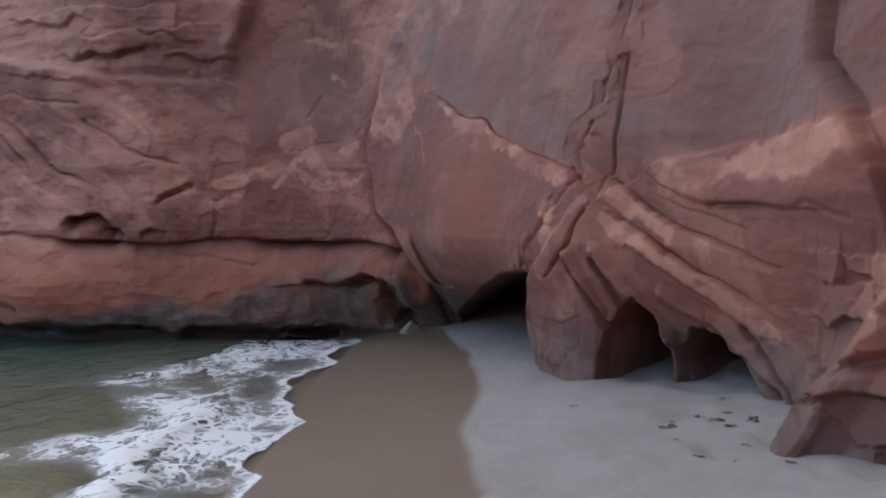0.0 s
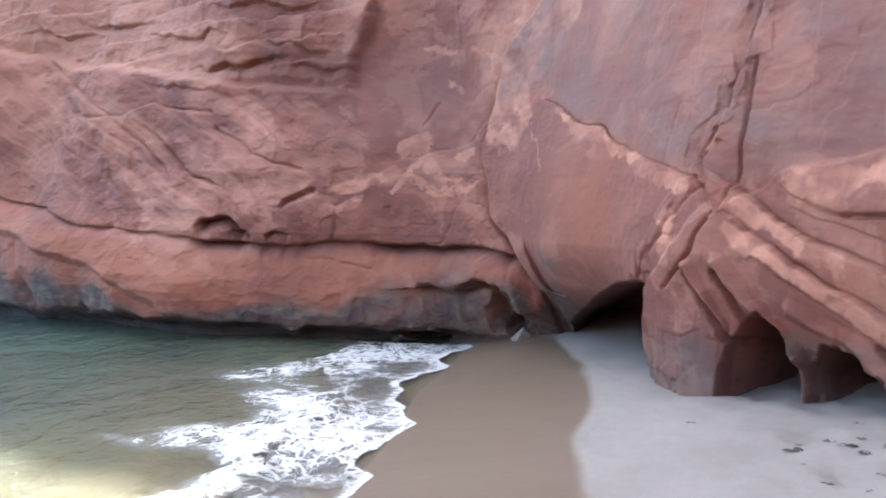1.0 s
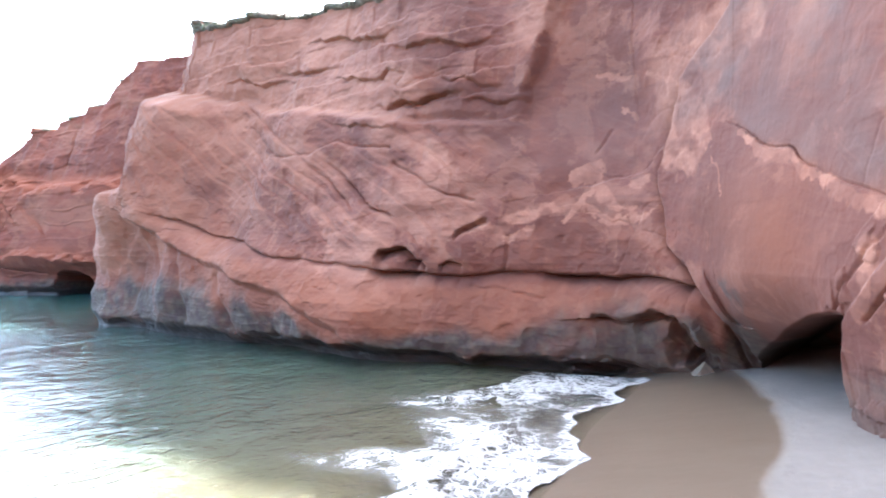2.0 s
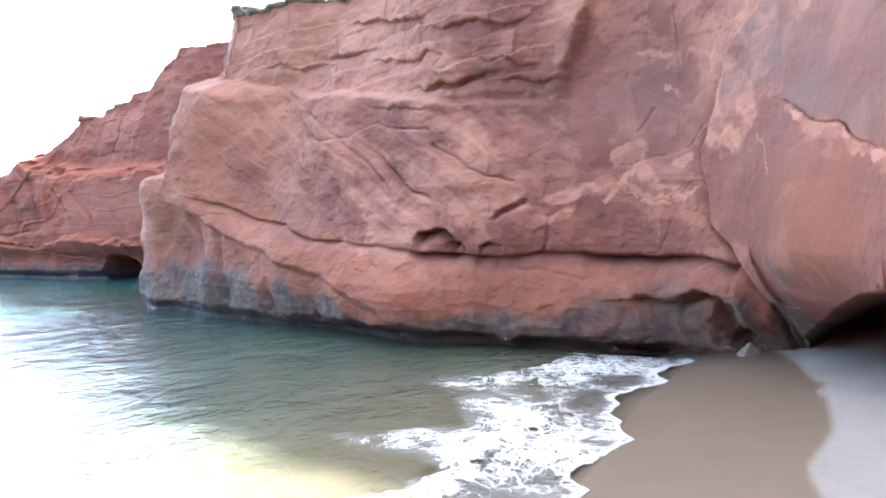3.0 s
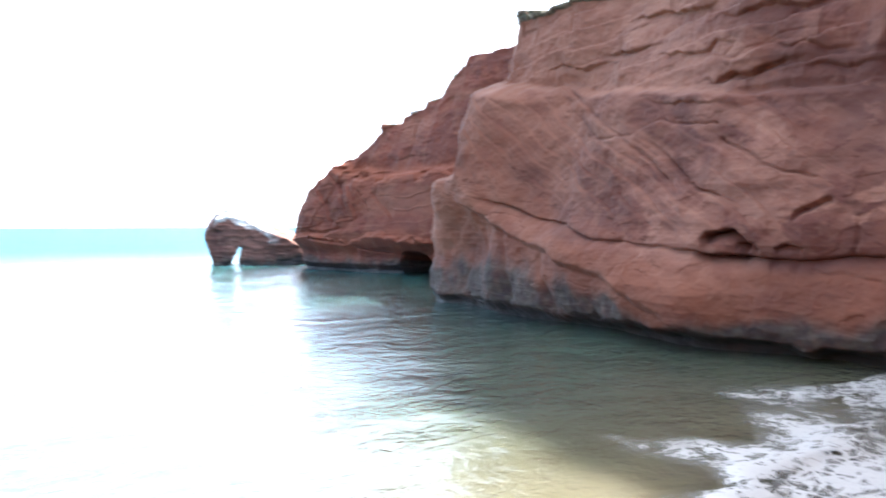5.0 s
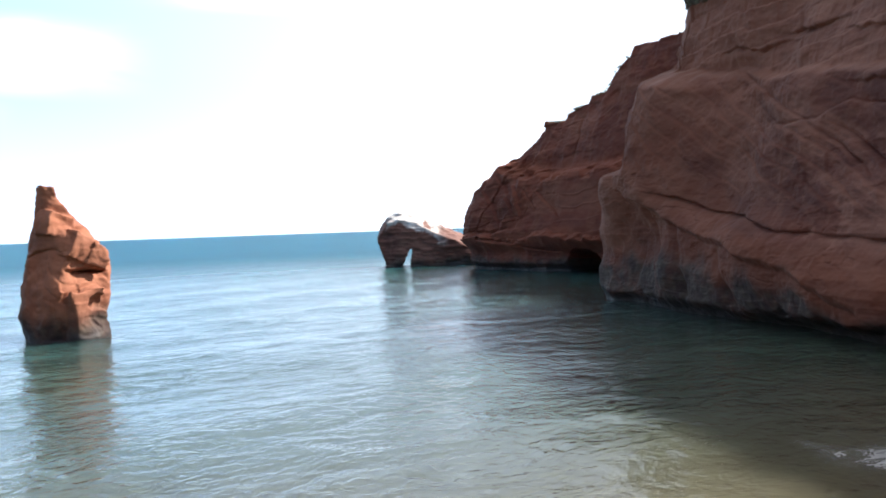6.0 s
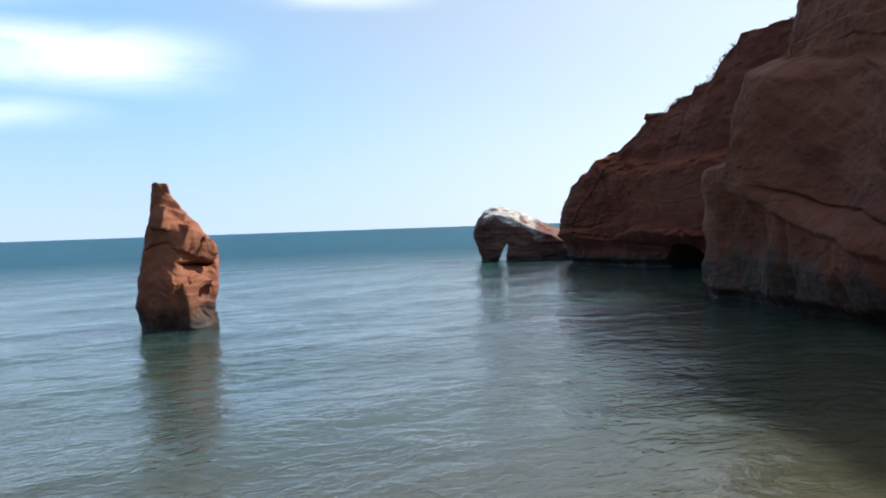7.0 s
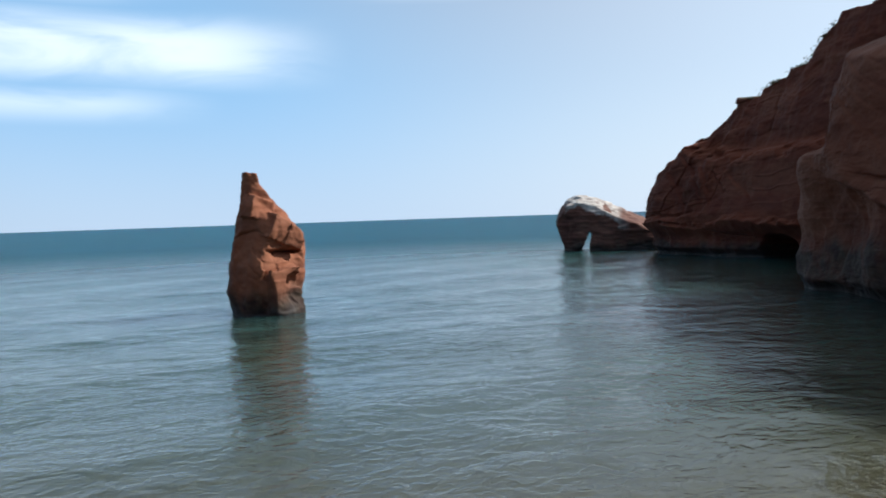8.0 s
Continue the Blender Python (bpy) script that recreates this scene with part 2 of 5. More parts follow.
def through_points(ctrl, s):
    """A Catmull-Rom curve through the rows of ctrl, at the stations s."""
    c = np.asarray(ctrl, float)
    c = np.vstack([2 * c[0] - c[1], c, 2 * c[-1] - c[-2]])
    k = np.clip(np.floor(s).astype(int), 0, len(c) - 4)
    t = (s - k)[:, None]
    p0, p1, p2, p3 = c[k], c[k + 1], c[k + 2], c[k + 3]
    return 0.5 * (2 * p1 + (p2 - p0) * t + (2 * p0 - 5 * p1 + 4 * p2 - p3) * t**2 + (3 * p1 - p0 - 3 * p2 + p3) * t**3)


def to_line(u, z, pts, stretch=1.0):
    """Distance to a broken line in the plane of a face, and how far above it (signed)."""
    best, side = np.full(u.shape, 1e9), np.zeros(u.shape)
    for (ua, za), (ub, zb) in zip(pts[:-1], pts[1:]):
        du, dz = ub - ua, (zb - za)
        k = np.clip(((u - ua) * du + (z - za) * dz) / (du * du + dz * dz), 0, 1)
        ou, oz = u - ua - k * du, z - za - k * dz
        d = np.sqrt(ou**2 + oz**2)
        near = d < best
        sign = np.sign((oz * du - ou * dz) * (1 if du > 0 else -1))
        side = np.where(near, d * sign, side)
        best = np.where(near, d, best)
    return best, side


class Face:
    """A cliff face lofted over three plan curves: foot (z = 0), waist and brow (z = top of the face)."""

    def __init__(self, foot, waist, brow, tops, waist_z, columns, dense, rows, low=-1.6, jag=0.0, datum=(0, 0.0), finest=(0, 0), profile=None):
        n = len(foot)
        fine = np.linspace(0, n - 1, 4000)
        mid = through_points(waist, fine)
        step = np.hypot(*np.diff(mid, axis=0).T)
        arc = np.r_[0, np.cumsum(step)]
        arc += datum[1] - np.interp(datum[0], fine, arc)
        # columns lie close together between the two stations of `dense`
        weight = np.where((fine[:-1] > dense[0]) & (fine[:-1] < dense[1]), 1.0, 0.12) * step
        weight = weight * np.where((arc[:-1] > finest[0]) & (arc[:-1] < finest[1]), 2.2, 1.0)
        run = np.r_[0, np.cumsum(weight)]
        s = np.interp(np.linspace(0, run[-1], columns), run, fine)
        self.u = np.interp(s, fine, arc)
        self.s = s
        f, m, b = (through_points(c, s) for c in (foot, waist, brow))
        top = through_points(np.c_[tops, tops], s)[:, 0]
        if profile:
            pu, pz = zip(*profile)
            top = np.where(self.u < pu[-1], np.interp(self.u, pu, pz), top)
        if jag:
            steps = vnoise(np.floor(self.u / 0.9 + 0.3 * np.sin(self.u)) * 0.77, 0 * s, 0 * s, 70)
            top = top + jag * steps + 0.35 * jag * fbm(self.u * 1.1, 0 * s, 0 * s, 3, 72)
        # rows lie close together from the sea up to the middle of the face
        v = np.interp(np.linspace(0, 1, rows), [0, 0.04, 0.62, 1], [0, 0.13, 0.54, 1])
        self.U = np.repeat(self.u[:, None], rows, 1)
        self.S = np.repeat(s[:, None], rows, 1)
        self.Z = low + v[None, :] * (top - low)[:, None]
        self.TOP = np.repeat(top[:, None], rows, 1)
        w1 = smooth(0.0, waist_z, self.Z)[..., None]
        w2 = np.clip((self.Z - waist_z) / (self.TOP - waist_z), 0, 1)[..., None]
        self.P = f[:, None] * (1 - w1) + m[:, None] * w1 * (1 - w2) + b[:, None] * w1 * w2
        # the way out of the face, smoothed along it
        tangent = np.gradient(np.stack([np.interp(self.u, arc, mid[:, 0]), np.interp(self.u, arc, mid[:, 1])], 1), axis=0)
        tangent /= np.linalg.norm(tangent, axis=1)[:, None]
        even = np.linspace(arc[0], arc[-1], 1200)
        te = np.stack([np.interp(even, self.u, tangent[:, k]) for k in (0, 1)], 1)
        width = int(1200 * 0.7 / (arc[-1] - arc[0])) + 1
        kern = np.hanning(2 * width + 3)[1:-1]
        kern /= kern.sum()
        te = np.stack([np.convolve(np.pad(te[:, k], width, mode="edge"), kern, "valid") for k in (0, 1)], 1)
        tangent = np.stack([np.interp(self.u, even, te[:, k]) for k in (0, 1)], 1)
        tangent /= np.linalg.norm(tangent, axis=1)[:, None]
        self.N = np.stack([-tangent[:, 1], tangent[:, 0]], 1)
        self.D = np.zeros(self.U.shape)
        self.stain = None
        # lines drawn on the face wander a little
        a_, b_, o = self.U, self.Z, 0 * self.U
        w = 0.08 * (0.3 + 0.7 * smooth(32.6, 35.0, a_))
        self.uw = a_ + w * fbm(a_ * 1.1, b_ * 1.1, o, 3, 101) + 0.026 * fbm(a_ * 3.0, b_ * 3.0, o, 4, 103)
        self.zw = b_ + w * fbm(a_ * 1.1, b_ * 1.1, o, 3, 111) + 0.026 * fbm(a_ * 3.0, b_ * 3.0, o, 4, 113)

    def groove(self, pts, width, depth):
        d, _ = to_line(self.uw, self.zw, pts)
        self.D -= depth * (0.2 * np.exp(-d / width) + 0.8 * np.clip(1 - d / (1.6 * width), 0, 1)) * (0.75 + 0.5 * vnoise(self.U * 1.5, self.Z * 1.5, 0 * self.U, 105))

    def step(self, pts, amount, span, sharp=0.04):
        """Sets what lies above the line back (or out, if amount > 0); the change fades out over span."""
        d, side = to_line(self.uw, self.zw, pts)
        self.D += amount * smooth(-sharp, sharp, side) * np.exp(-((d / span) ** 2))

    def hollow(self, u, z, ru, rz, depth, sharp=0.3, floor=None, rough=0.12):
        """A niche or cave with an arched mouth."""
        wob = rough * fbm(self.U * 1.7, self.Z * 1.7, 0 * self.U, 3, int(u * 10))
        e = np.sqrt(((self.uw - u) / ru) ** 2 + ((self.zw - z) / rz) ** 2) + wob
        k = 1 - smooth(1 - sharp, 1.0, e)
        if floor is not None:
            k = k * smooth(-0.03, 0.03, self.Z - floor)
        self.D -= depth * k

    def overhang(self, u, z, ru, drop, depth, slope=0.0):
        """A bed that juts out over a recess, which fades out below it."""
        lip = z + slope * (self.U - u) + 0.07 * fbm(self.U * 2.1, 0 * self.U, 0 * self.U, 4, int(u * 7))
        b = lip - self.zw
        k = np.where(b > 0, np.exp(-b / drop), np.exp(b / 0.02))
        self.D -= depth * k * np.exp(-np.abs((self.U - u) / ru) ** 3)

    def arch(self, u, z, ru, sag, drop, depth):
        """A shallow scar under a curved lip."""
        k = (self.uw - u) / ru
        lip = z - sag * k * k + 0.03 * fbm(self.U * 4, 0 * self.U, 0 * self.U, 3, int(u * 7))
        b = lip - self.zw
        self.D -= depth * np.where(b > 0, np.exp(-b / drop), np.exp(b / 0.015)) * (1 - smooth(0.75, 1.0, np.abs(k)))

    def fin(self, pts, wide_up, wide_down, height):
        """A sharp rib: a short steep side above its line, a long plane side below it, or the other way round."""
        d, side = to_line(self.uw, self.zw, pts)
        self.D += height * np.where(side > 0, np.clip(1 - d / wide_up, 0, 1), np.clip(1 - d / wide_down, 0, 1))

    def swell(self, u, z, ru, rz, amount):
        self.D += amount * np.exp(-(((self.U - u) / ru) ** 2) - ((self.Z - z) / rz) ** 2)

    def spot(self, pts, width, soft=0.5, solid=0.42):
        """A stain that follows a line."""
        if self.stain is None:
            a_, b_, o = self.U, self.Z, 0 * self.U
            self.stain = (1 + 0.55 * fbm(a_ * 2.1, b_ * 2.1, o, 4, 77), 0.05 * (vnoise(a_ * 7, b_ * 7, o, 81) + 0.6 * vnoise(a_ * 15, b_ * 15, o, 83)),
                          smooth(-0.25, 0.2, fbm(a_ * 3.7, b_ * 3.7, o, 3, 79)))
        wob, jagged, flake = self.stain
        d, _ = to_line(self.uw + solid * jagged, self.zw - 1.4 * solid * jagged, pts)
        d = d + solid * np.abs(jagged)
        return (solid + (1 - solid) * flake) * (1 - smooth(width * (1 - soft) * wob, width * (1 + soft) * wob, d))

    def points(self):
        xy = self.P + self.N[:, None] * self.D[..., None]
        return np.concatenate([xy, self.Z[..., None]], -1)


# first three stations: unseen stretch behind the camera, added to block sky light
MAIN_FOOT = [(-20, -19), (-2, -13), (6, -7.5), (6.4, 0), (4.6, 3.2), (3.5, 5.3), (2.75, 6.2), (3.3, 8.1), (2.3, 8.6), (1.4, 8.9), (1.15, 10.5), (1.5, 13.6),
             (0.1, 15.3), (-1.6, 15.6), (-3.6, 15.3), (-7.8, 15.3), (-10.9, 16.4), (-13.3, 17.2), (-17, 18.3), (-18.9, 18.7), (-19.9, 20.3), (-19.5, 24), (-19, 29)]
MAIN_WAIST = [(-20, -19), (-2, -13), (6, -7.5), (6.4, 0), (4.7, 3.3), (3.7, 5.6), (3.1, 6.6), (2.9, 7.7), (2.2, 8.5), (1.55, 9.1), (1.1, 10.0), (0.5, 12.0),
              (-0.5, 13.9), (-2.0, 15.4), (-3.8, 15.7), (-7.9, 15.5), (-10.9, 16.4), (-13.3, 17.3), (-17, 18.4), (-18.8, 18.9), (-19.7, 20.4), (-19.3, 24), (-18.8, 29)]
MAIN_BROW = [(-20, -21), (-1.4, -15), (8, -8.2), (8.2, 0), (6.4, 3.6), (5.2, 6.6), (4.6, 7.8), (4.0, 8.9), (3.3, 9.9), (2.6, 10.7), (1.9, 11.7), (0.9, 13.5),
             (-0.6, 15.5), (-2.2, 17.1), (-4.0, 17.9), (-8.0, 18.4), (-11, 19.4), (-13.7, 20.2), (-16.8, 20.9), (-18.1, 21.6), (-18.7, 23), (-18.6, 25), (-17.5, 29)]
MAIN_TOPS = [8.0, 9.6, 9.6, 9.8, 9.8, 9.8, 9.8, 9.8, 9.8, 9.8, 9.8, 9.8, 9.8, 9.7, 9.5, 9.3, 9.4, 9.6, 9.9, 10.0, 10.0, 10.2, 10.6]
FAR_FOOT = [(-16, 29.5), (-22, 29), (-26, 29.4), (-29.5, 29.0), (-33, 28.6), (-36.6, 28.3), (-40.1, 28.5), (-41.5, 29.7), (-41.9, 32), (-42, 37), (-38, 46), (-30, 58)]
FAR_WAIST = [(-16, 29.6), (-22, 29.2), (-26, 29.4), (-29.5, 29.0), (-33, 28.8), (-36.6, 28.6), (-40.0, 28.9), (-41.3, 30.1), (-41.7, 32.4), (-42, 37), (-38, 46), (-30, 58)]
FAR_BROW = [(-16, 31.5), (-21.5, 31.5), (-25.5, 31.6), (-29, 31.3), (-32.8, 31), (-36.4, 30.5), (-39.7, 29.9), (-40.6, 31.0), (-41, 32.6), (-41, 37), (-37, 46), (-29, 58)]
FAR_PROFILE = [(0, 12.6), (10.7, 12.0), (13.5, 11.95), (13.8, 11.5), (14.6, 11.0), (15.4, 9.92), (16.4, 9.8), (16.6, 9.5), (18.2, 9.15), (18.45, 8.75), (19.8, 8.72), (20.0, 8.35),
               (20.85, 7.5), (21.7, 6.82), (22.9, 6.4), (23.6, 6.35), (24.5, 5.9), (24.9, 5.5)]
FAR_TOPS = [12.6, 12.5, 12.2, 11.3, 9.7, 7.8, 6.1, 5.3, 5.0, 6.0, 8, 9]

# ---------------------------------------------------------------- mesh helpers
def mesh_from(name, verts, faces, mat, attrs=None, smooth_faces=True):
    verts = np.asarray(verts, np.float32).reshape(-1, 3)
    faces = np.asarray(faces, np.int32)
    me = bpy.data.meshes.new(name)
    me.vertices.add(len(verts))
    me.vertices.foreach_set("co", verts.ravel())
    k = faces.shape[1]
    me.loops.add(len(faces) * k)
    me.loops.foreach_set("vertex_index", faces.ravel())
    me.polygons.add(len(faces))
    me.polygons.foreach_set("loop_start", np.arange(0, len(faces) * k, k, dtype=np.int32))
    me.polygons.foreach_set("use_smooth", np.full(len(faces), smooth_faces))
    me.update(calc_edges=True)
    for key, values in (attrs or {}).items():
        at = me.attributes.new(key, "FLOAT", "POINT")
        at.data.foreach_set("value", np.asarray(values, np.float32).ravel())
    me.materials.append(mat)
    return me


def grid_faces(nc, nr, flip=False):
    i = np.arange(nc * nr).reshape(nc, nr)
    q = np.stack([i[:-1, :-1], i[1:, :-1], i[1:, 1:], i[:-1, 1:]], -1).reshape(-1, 4)
    return q[:, ::-1] if flip else q


# ---------------------------------------------------------------- sand and sea
SHORE = [(-60, -44), (-26, -16), (-12, -7.2), (-5, -5.0), (0, -3.8), (3, -3.15), (5, -2.5), (6.8, -1.95), (8.6, -1.85), (11.1, -2.0), (13.2, -1.8), (14.8, -1.7), (17, -2.4), (24, -4)]


def shore_x(y):
    ys, xs = zip(*SHORE)
    return np.interp(y, ys, xs)


def sand_height(x, y):
    d = x - (shore_x(y - 0.6) + shore_x(y) + shore_x(y + 0.6)) / 3
    up = 1.25 * (1 - np.exp(-np.maximum(d, 0) * 0.165))
    down = -4.0 * (1 - np.exp(np.minimum(d, 0) * 0.05))
    relief = 0.05 * fbm(x * 0.5, y * 0.5, 0 * x, 3, 40) * smooth(1.0, 4.0, d) + 0.035 * fbm(x * 2.6, y * 2.6, 0 * x, 4, 44) * smooth(2.6, 4.5, d)
    return np.where(d > 0, up, down) + relief, d


def graded(*stops):
    """Coordinates from (place, spacing) stops."""
    out = [stops[0][0]]
    while out[-1] < stops[-1][0]:
        out.append(out[-1] + np.interp(out[-1], [p for p, _ in stops], [g for _, g in stops]))
    return np.array(out)


gx = graded((-4600, 900), (-300, 40), (-40, 2.0), (-12, 0.25), (-4, 0.06), (4, 0.06), (8, 0.25), (40, 4), (300, 40), (4600, 900))
gy = graded((-4600, 900), (-300, 40), (-20, 2.0), (2, 0.2), (6, 0.07), (16, 0.07), (20, 0.4), (60, 4), (300, 40), (4600, 900))
X, Y = np.meshgrid(gx, gy, indexing="ij")
H, SD = sand_height(X, Y)
edge = np.interp(Y, [2, 6.5, 7.8, 9.0, 11.5, 13.2, 15], [3.2, 2.38, 2.12, 2.3, 2.45, 2.0, 1.7]) + 0.10 * fbm(X * 0.9, Y * 0.9, 0 * X, 4, 50)
DAMP = 1 - smooth(edge - 0.10, edge + 0.12, SD)
ground = new("ground", mesh_from("ground", np.stack([X, Y, H], -1), grid_faces(len(gx), len(gy)), MAT_SAND, {"damp": DAMP}))
tagged(ground, "pale dry beach sand with a smooth damp brown strip along the sea", "sand", kind="structure")

wx = graded((-4600, 700), (-400, 30), (-60, 0.8), (-30, 0.16), (-4, 0.07), (0, 0.2), (30, 3), (400, 60), (4600, 900))
wy = graded((-4600, 900), (-300, 40), (-20, 0.8), (0, 0.16), (6, 0.07), (20, 0.12), (40, 0.4), (120, 4), (400, 30), (4600, 700))
X, Y = np.meshgrid(wx, wy, indexing="ij")
HS, SD = sand_height(X, Y)
calm = smooth(0.3, 5.0, -SD)
near = 1 - smooth(60, 200, np.hypot(X, Y))
swell = 0.03 * np.sin(1.15 * X + 0.45 * Y + 1.2 * fbm(X * 0.12, Y * 0.12, 0 * X, 2, 60)) + 0.022 * fbm(X * 0.5, Y * 0.22, 0 * X, 3, 62) + 0.010 * fbm(X * 1.9, Y * 1.1, 0 * X, 3, 65)
W = swell * calm * near
water = new("water", mesh_from("water", np.stack([X, Y, W], -1), grid_faces(len(wx), len(wy)), MAT_WATER,
                               {"depth": np.maximum(W - HS, 0), "reach": smooth(10, 95, np.hypot(X, Y))}))
tagged(water, "calm green to blue sea with small ripples", "sea", kind="structure")


# ---------------------------------------------------------------- cliffs
def face_object(name, face, mat, inland, rise, label, bleach, iron, weed, wet, mottle_shade, grey, spread=-1.0, turf_rows=26):
    pts = face.points()
    brow = pts[:, -1]
    # inland: towards one far place behind the nose and the wall, straight back from the beach elsewhere
    far_in = np.where((face.s > spread)[:, None], np.array([inland]), brow[:, :2] - face.N * 45)
    back = []
    for k in range(1, turf_rows + 1):
        f = (k / turf_rows) ** 2.2
        row = brow.copy()
        row[:, :2] = brow[:, :2] * (1 - f) + far_in * f
        row[:, 2] = brow[:, 2] + rise * (1 - np.exp(-f * 6)) + 0.15 * fbm(row[:, 0] * 0.6, row[:, 1] * 0.6, 0 * row[:, 0], 3, 80) * min(1, k / 4)
        back.append(row)
    allp = np.concatenate([pts, np.stack(back, 1)], 1)
    pad = np.zeros((pts.shape[0], turf_rows))
    attrs = {k: np.concatenate([v, pad], 1) for k, v in (("bleach", bleach), ("iron", iron), ("weed", weed), ("wet", wet), ("mottle_shade", mottle_shade), ("grey", grey))}
    me = mesh_from(name, allp, grid_faces(*allp.shape[:2], flip=True), mat, attrs)
    me.materials.append(MAT_TURF)
    slot = np.zeros((allp.shape[0] - 1, allp.shape[1] - 1), np.int32)
    slot[:, pts.shape[1] + 1:] = 1
    me.polygons.foreach_set("material_index", slot.ravel())
    ob = new(name, me)
    return tagged(ob, label, "cliff", kind="structure")

# ---- the main cliff: u runs along its face from the beach out to the nose, z is the height
main = Face(MAIN_FOOT, MAIN_WAIST, MAIN_BROW, MAIN_TOPS, 2.2, 1900, (4.6, 20.2), 450, jag=0.12, datum=(4, 25.1), finest=(27.6, 38.6))
turned_to = smooth(32.3, 33.6, main.u) * (1 - smooth(37.8, 39.6, main.u))
main.N = main.N * (1 - turned_to)[:, None] + np.array([-0.25, -0.97]) * turned_to[:, None]
U, Z = main.U, main.Z
p = main.points()
x, y = p[..., 0], p[..., 1]
n_big = fbm(x * 0.35, y * 0.35, Z * 0.35, 3, 1)
n_mid = fbm(x * 1.3, y * 1.3, Z * 1.7, 4, 5)
n_fine = fbm(x * 5.5, y * 5.5, Z * 7.0, 3, 8)
warp = 0.35 * fbm(U * 0.3, Z * 0.3, 0 * U, 3, 12)

CREASE = [(36.7, -2), (36.7, 0.5), (37.02, 1.55), (37.58, 2.12), (38.14, 2.6), (38.39, 3.95), (38.03, 5.04), (37.85, 5.6), (37.45, 5.95), (36.95, 6.25), (36.4, 6.65), (36.1, 7.3), (35.9, 8), (35.5, 12)]
crease_u = np.interp(Z, [c[1] for c in CREASE], [c[0] for c in CREASE]) + 0.06 * n_mid
boulder = 1 - smooth(crease_u - 0.16, crease_u + 0.05, U)
wall = 1 - boulder

# ledge that runs the length of the wall, the swelling bench under it, the undercut at the sea
ledge_z = np.interp(U, [37.5, 38.5, 39.7, 41.1, 42.0, 42.65, 43.4, 44.9, 46.1, 48.3, 49.7, 51.1, 53.2, 55], [1.86, 1.96, 1.95, 1.98, 2.02, 1.90, 1.95, 2.0, 2.1, 2.26, 2.65, 2.81, 3.38, 3.7])
ledge_z = ledge_z + 0.035 * fbm(U * 2.3, 0 * U, 0 * U, 3, 14)
ledge_on = smooth(37.3, 37.8, U) * (1 - smooth(52.8, 54.2, U))
below = ledge_z - Z
bite = np.interp(U, [37.5, 38.0, 41.0, 41.3, 41.9, 42.2, 42.8, 43.4, 43.7, 44.1, 44.8, 45.1, 48, 53], [0.5, 0.62, 0.5, 0.2, 0.32, 0.3, 0.5, 0.5, 0.3, 0.55, 0.5, 0.16, 0.17, 0.2])
bite = bite * (0.8 + 0.4 * vnoise(U * 1.7, 0 * U, 0 * U, 15))
main.D -= ledge_on * bite * np.where(below > 0, np.exp(-below / 0.14), np.exp(below / 0.018))
main.D += ledge_on * wall * 0.42 * np.where(below > 0, np.sin(np.pi * np.clip(below / np.maximum(ledge_z + 0.15, 0.5), 0, 1)) ** 0.8, 0)
main.D -= wall * 0.5 * (1 - smooth(0.05, 0.42, Z + 0.12 * n_mid)) * smooth(38, 40, U) * (1 - 0.6 * smooth(47, 52, U))
main.arch(44.45, 2.46, 0.62, 0.24, 0.17, 0.55)
main.arch(43.95, 2.28, 0.3, 0.12, 0.08, 0.2)
main.arch(43.1, 2.2, 0.32, 0.09, 0.09, 0.26)
main.groove([(42.95, 2.72), (42.7, 2.83), (42.55, 2.95), (42.4, 2.98)], 0.07, 0.26)
main.swell(42.85, 2.55, 0.45, 0.4, 0.16)
main.swell(43.7, 2.65, 0.5, 0.35, 0.12)
main.groove([(41.85, 2.75), (41.93, 2.2), (41.98, 2.05)], 0.05, 0.12)
main.groove([(42.6, 1.74), (41.69, 1.57), (41.12, 1.5)], 0.04, 0.08)
main.groove([(39.92, 1.13), (39.03, 1.15), (38.55, 1.31), (38.06, 1.15), (37.98, 0.82), (37.6, 0.5)], 0.06, 0.22)
main.step([(39.92, 1.13), (39.03, 1.15), (38.55, 1.31), (38.06, 1.15), (37.8, 0.9)], 0.25, 0.5)
main.arch(38.5, 1.3, 0.85, 0.3, 0.22, 0.3)
main.hollow(38.25, 0.62, 0.62, 0.5, 0.5, 0.75, rough=0.4)
main.hollow(37.95, 0.4, 0.34, 0.26, 0.45, 0.6, rough=0.5)
main.step([(36.75, 1.75), (36.5, 1.35), (36.55, 1.0), (36.75, 0.4)], -0.14, 0.3)
main.swell(37.35, 0.7, 0.2, 0.5, 0.16)
main.hollow(40.25, 0.12, 0.45, 0.16, 0.5, 0.4)
main.groove([(40.9, 0.0), (40.5, 0.3), (39.9, 0.33), (39.3, 0.1)], 0.05, 0.12)

# cross-bedding that dips towards the beach, above the ledge
SHELF = [(42, 5.2), (43.5, 5.4), (46.8, 5.8), (49.0, 6.1), (50.6, 6.45), (53, 7.0), (56, 7.5), (58, 7.6)]
shelf_z = np.interp(U, [c[0] for c in SHELF], [c[1] for c in SHELF]) + 0.12 * fbm(U * 0.8, 0 * U, 0 * U, 3, 16)
over = Z - shelf_z
beds_on = smooth(41.0, 43.5, U) * smooth(0.25, 0.9, -below) * (1 - smooth(-0.25, 0.1, over))
q = (Z - 0.6 * U + warp) / 0.52
saw = q - np.floor(q)
thin = (Z - 0.6 * U + warp * 0.8) / 0.17
thin = thin - np.floor(thin)
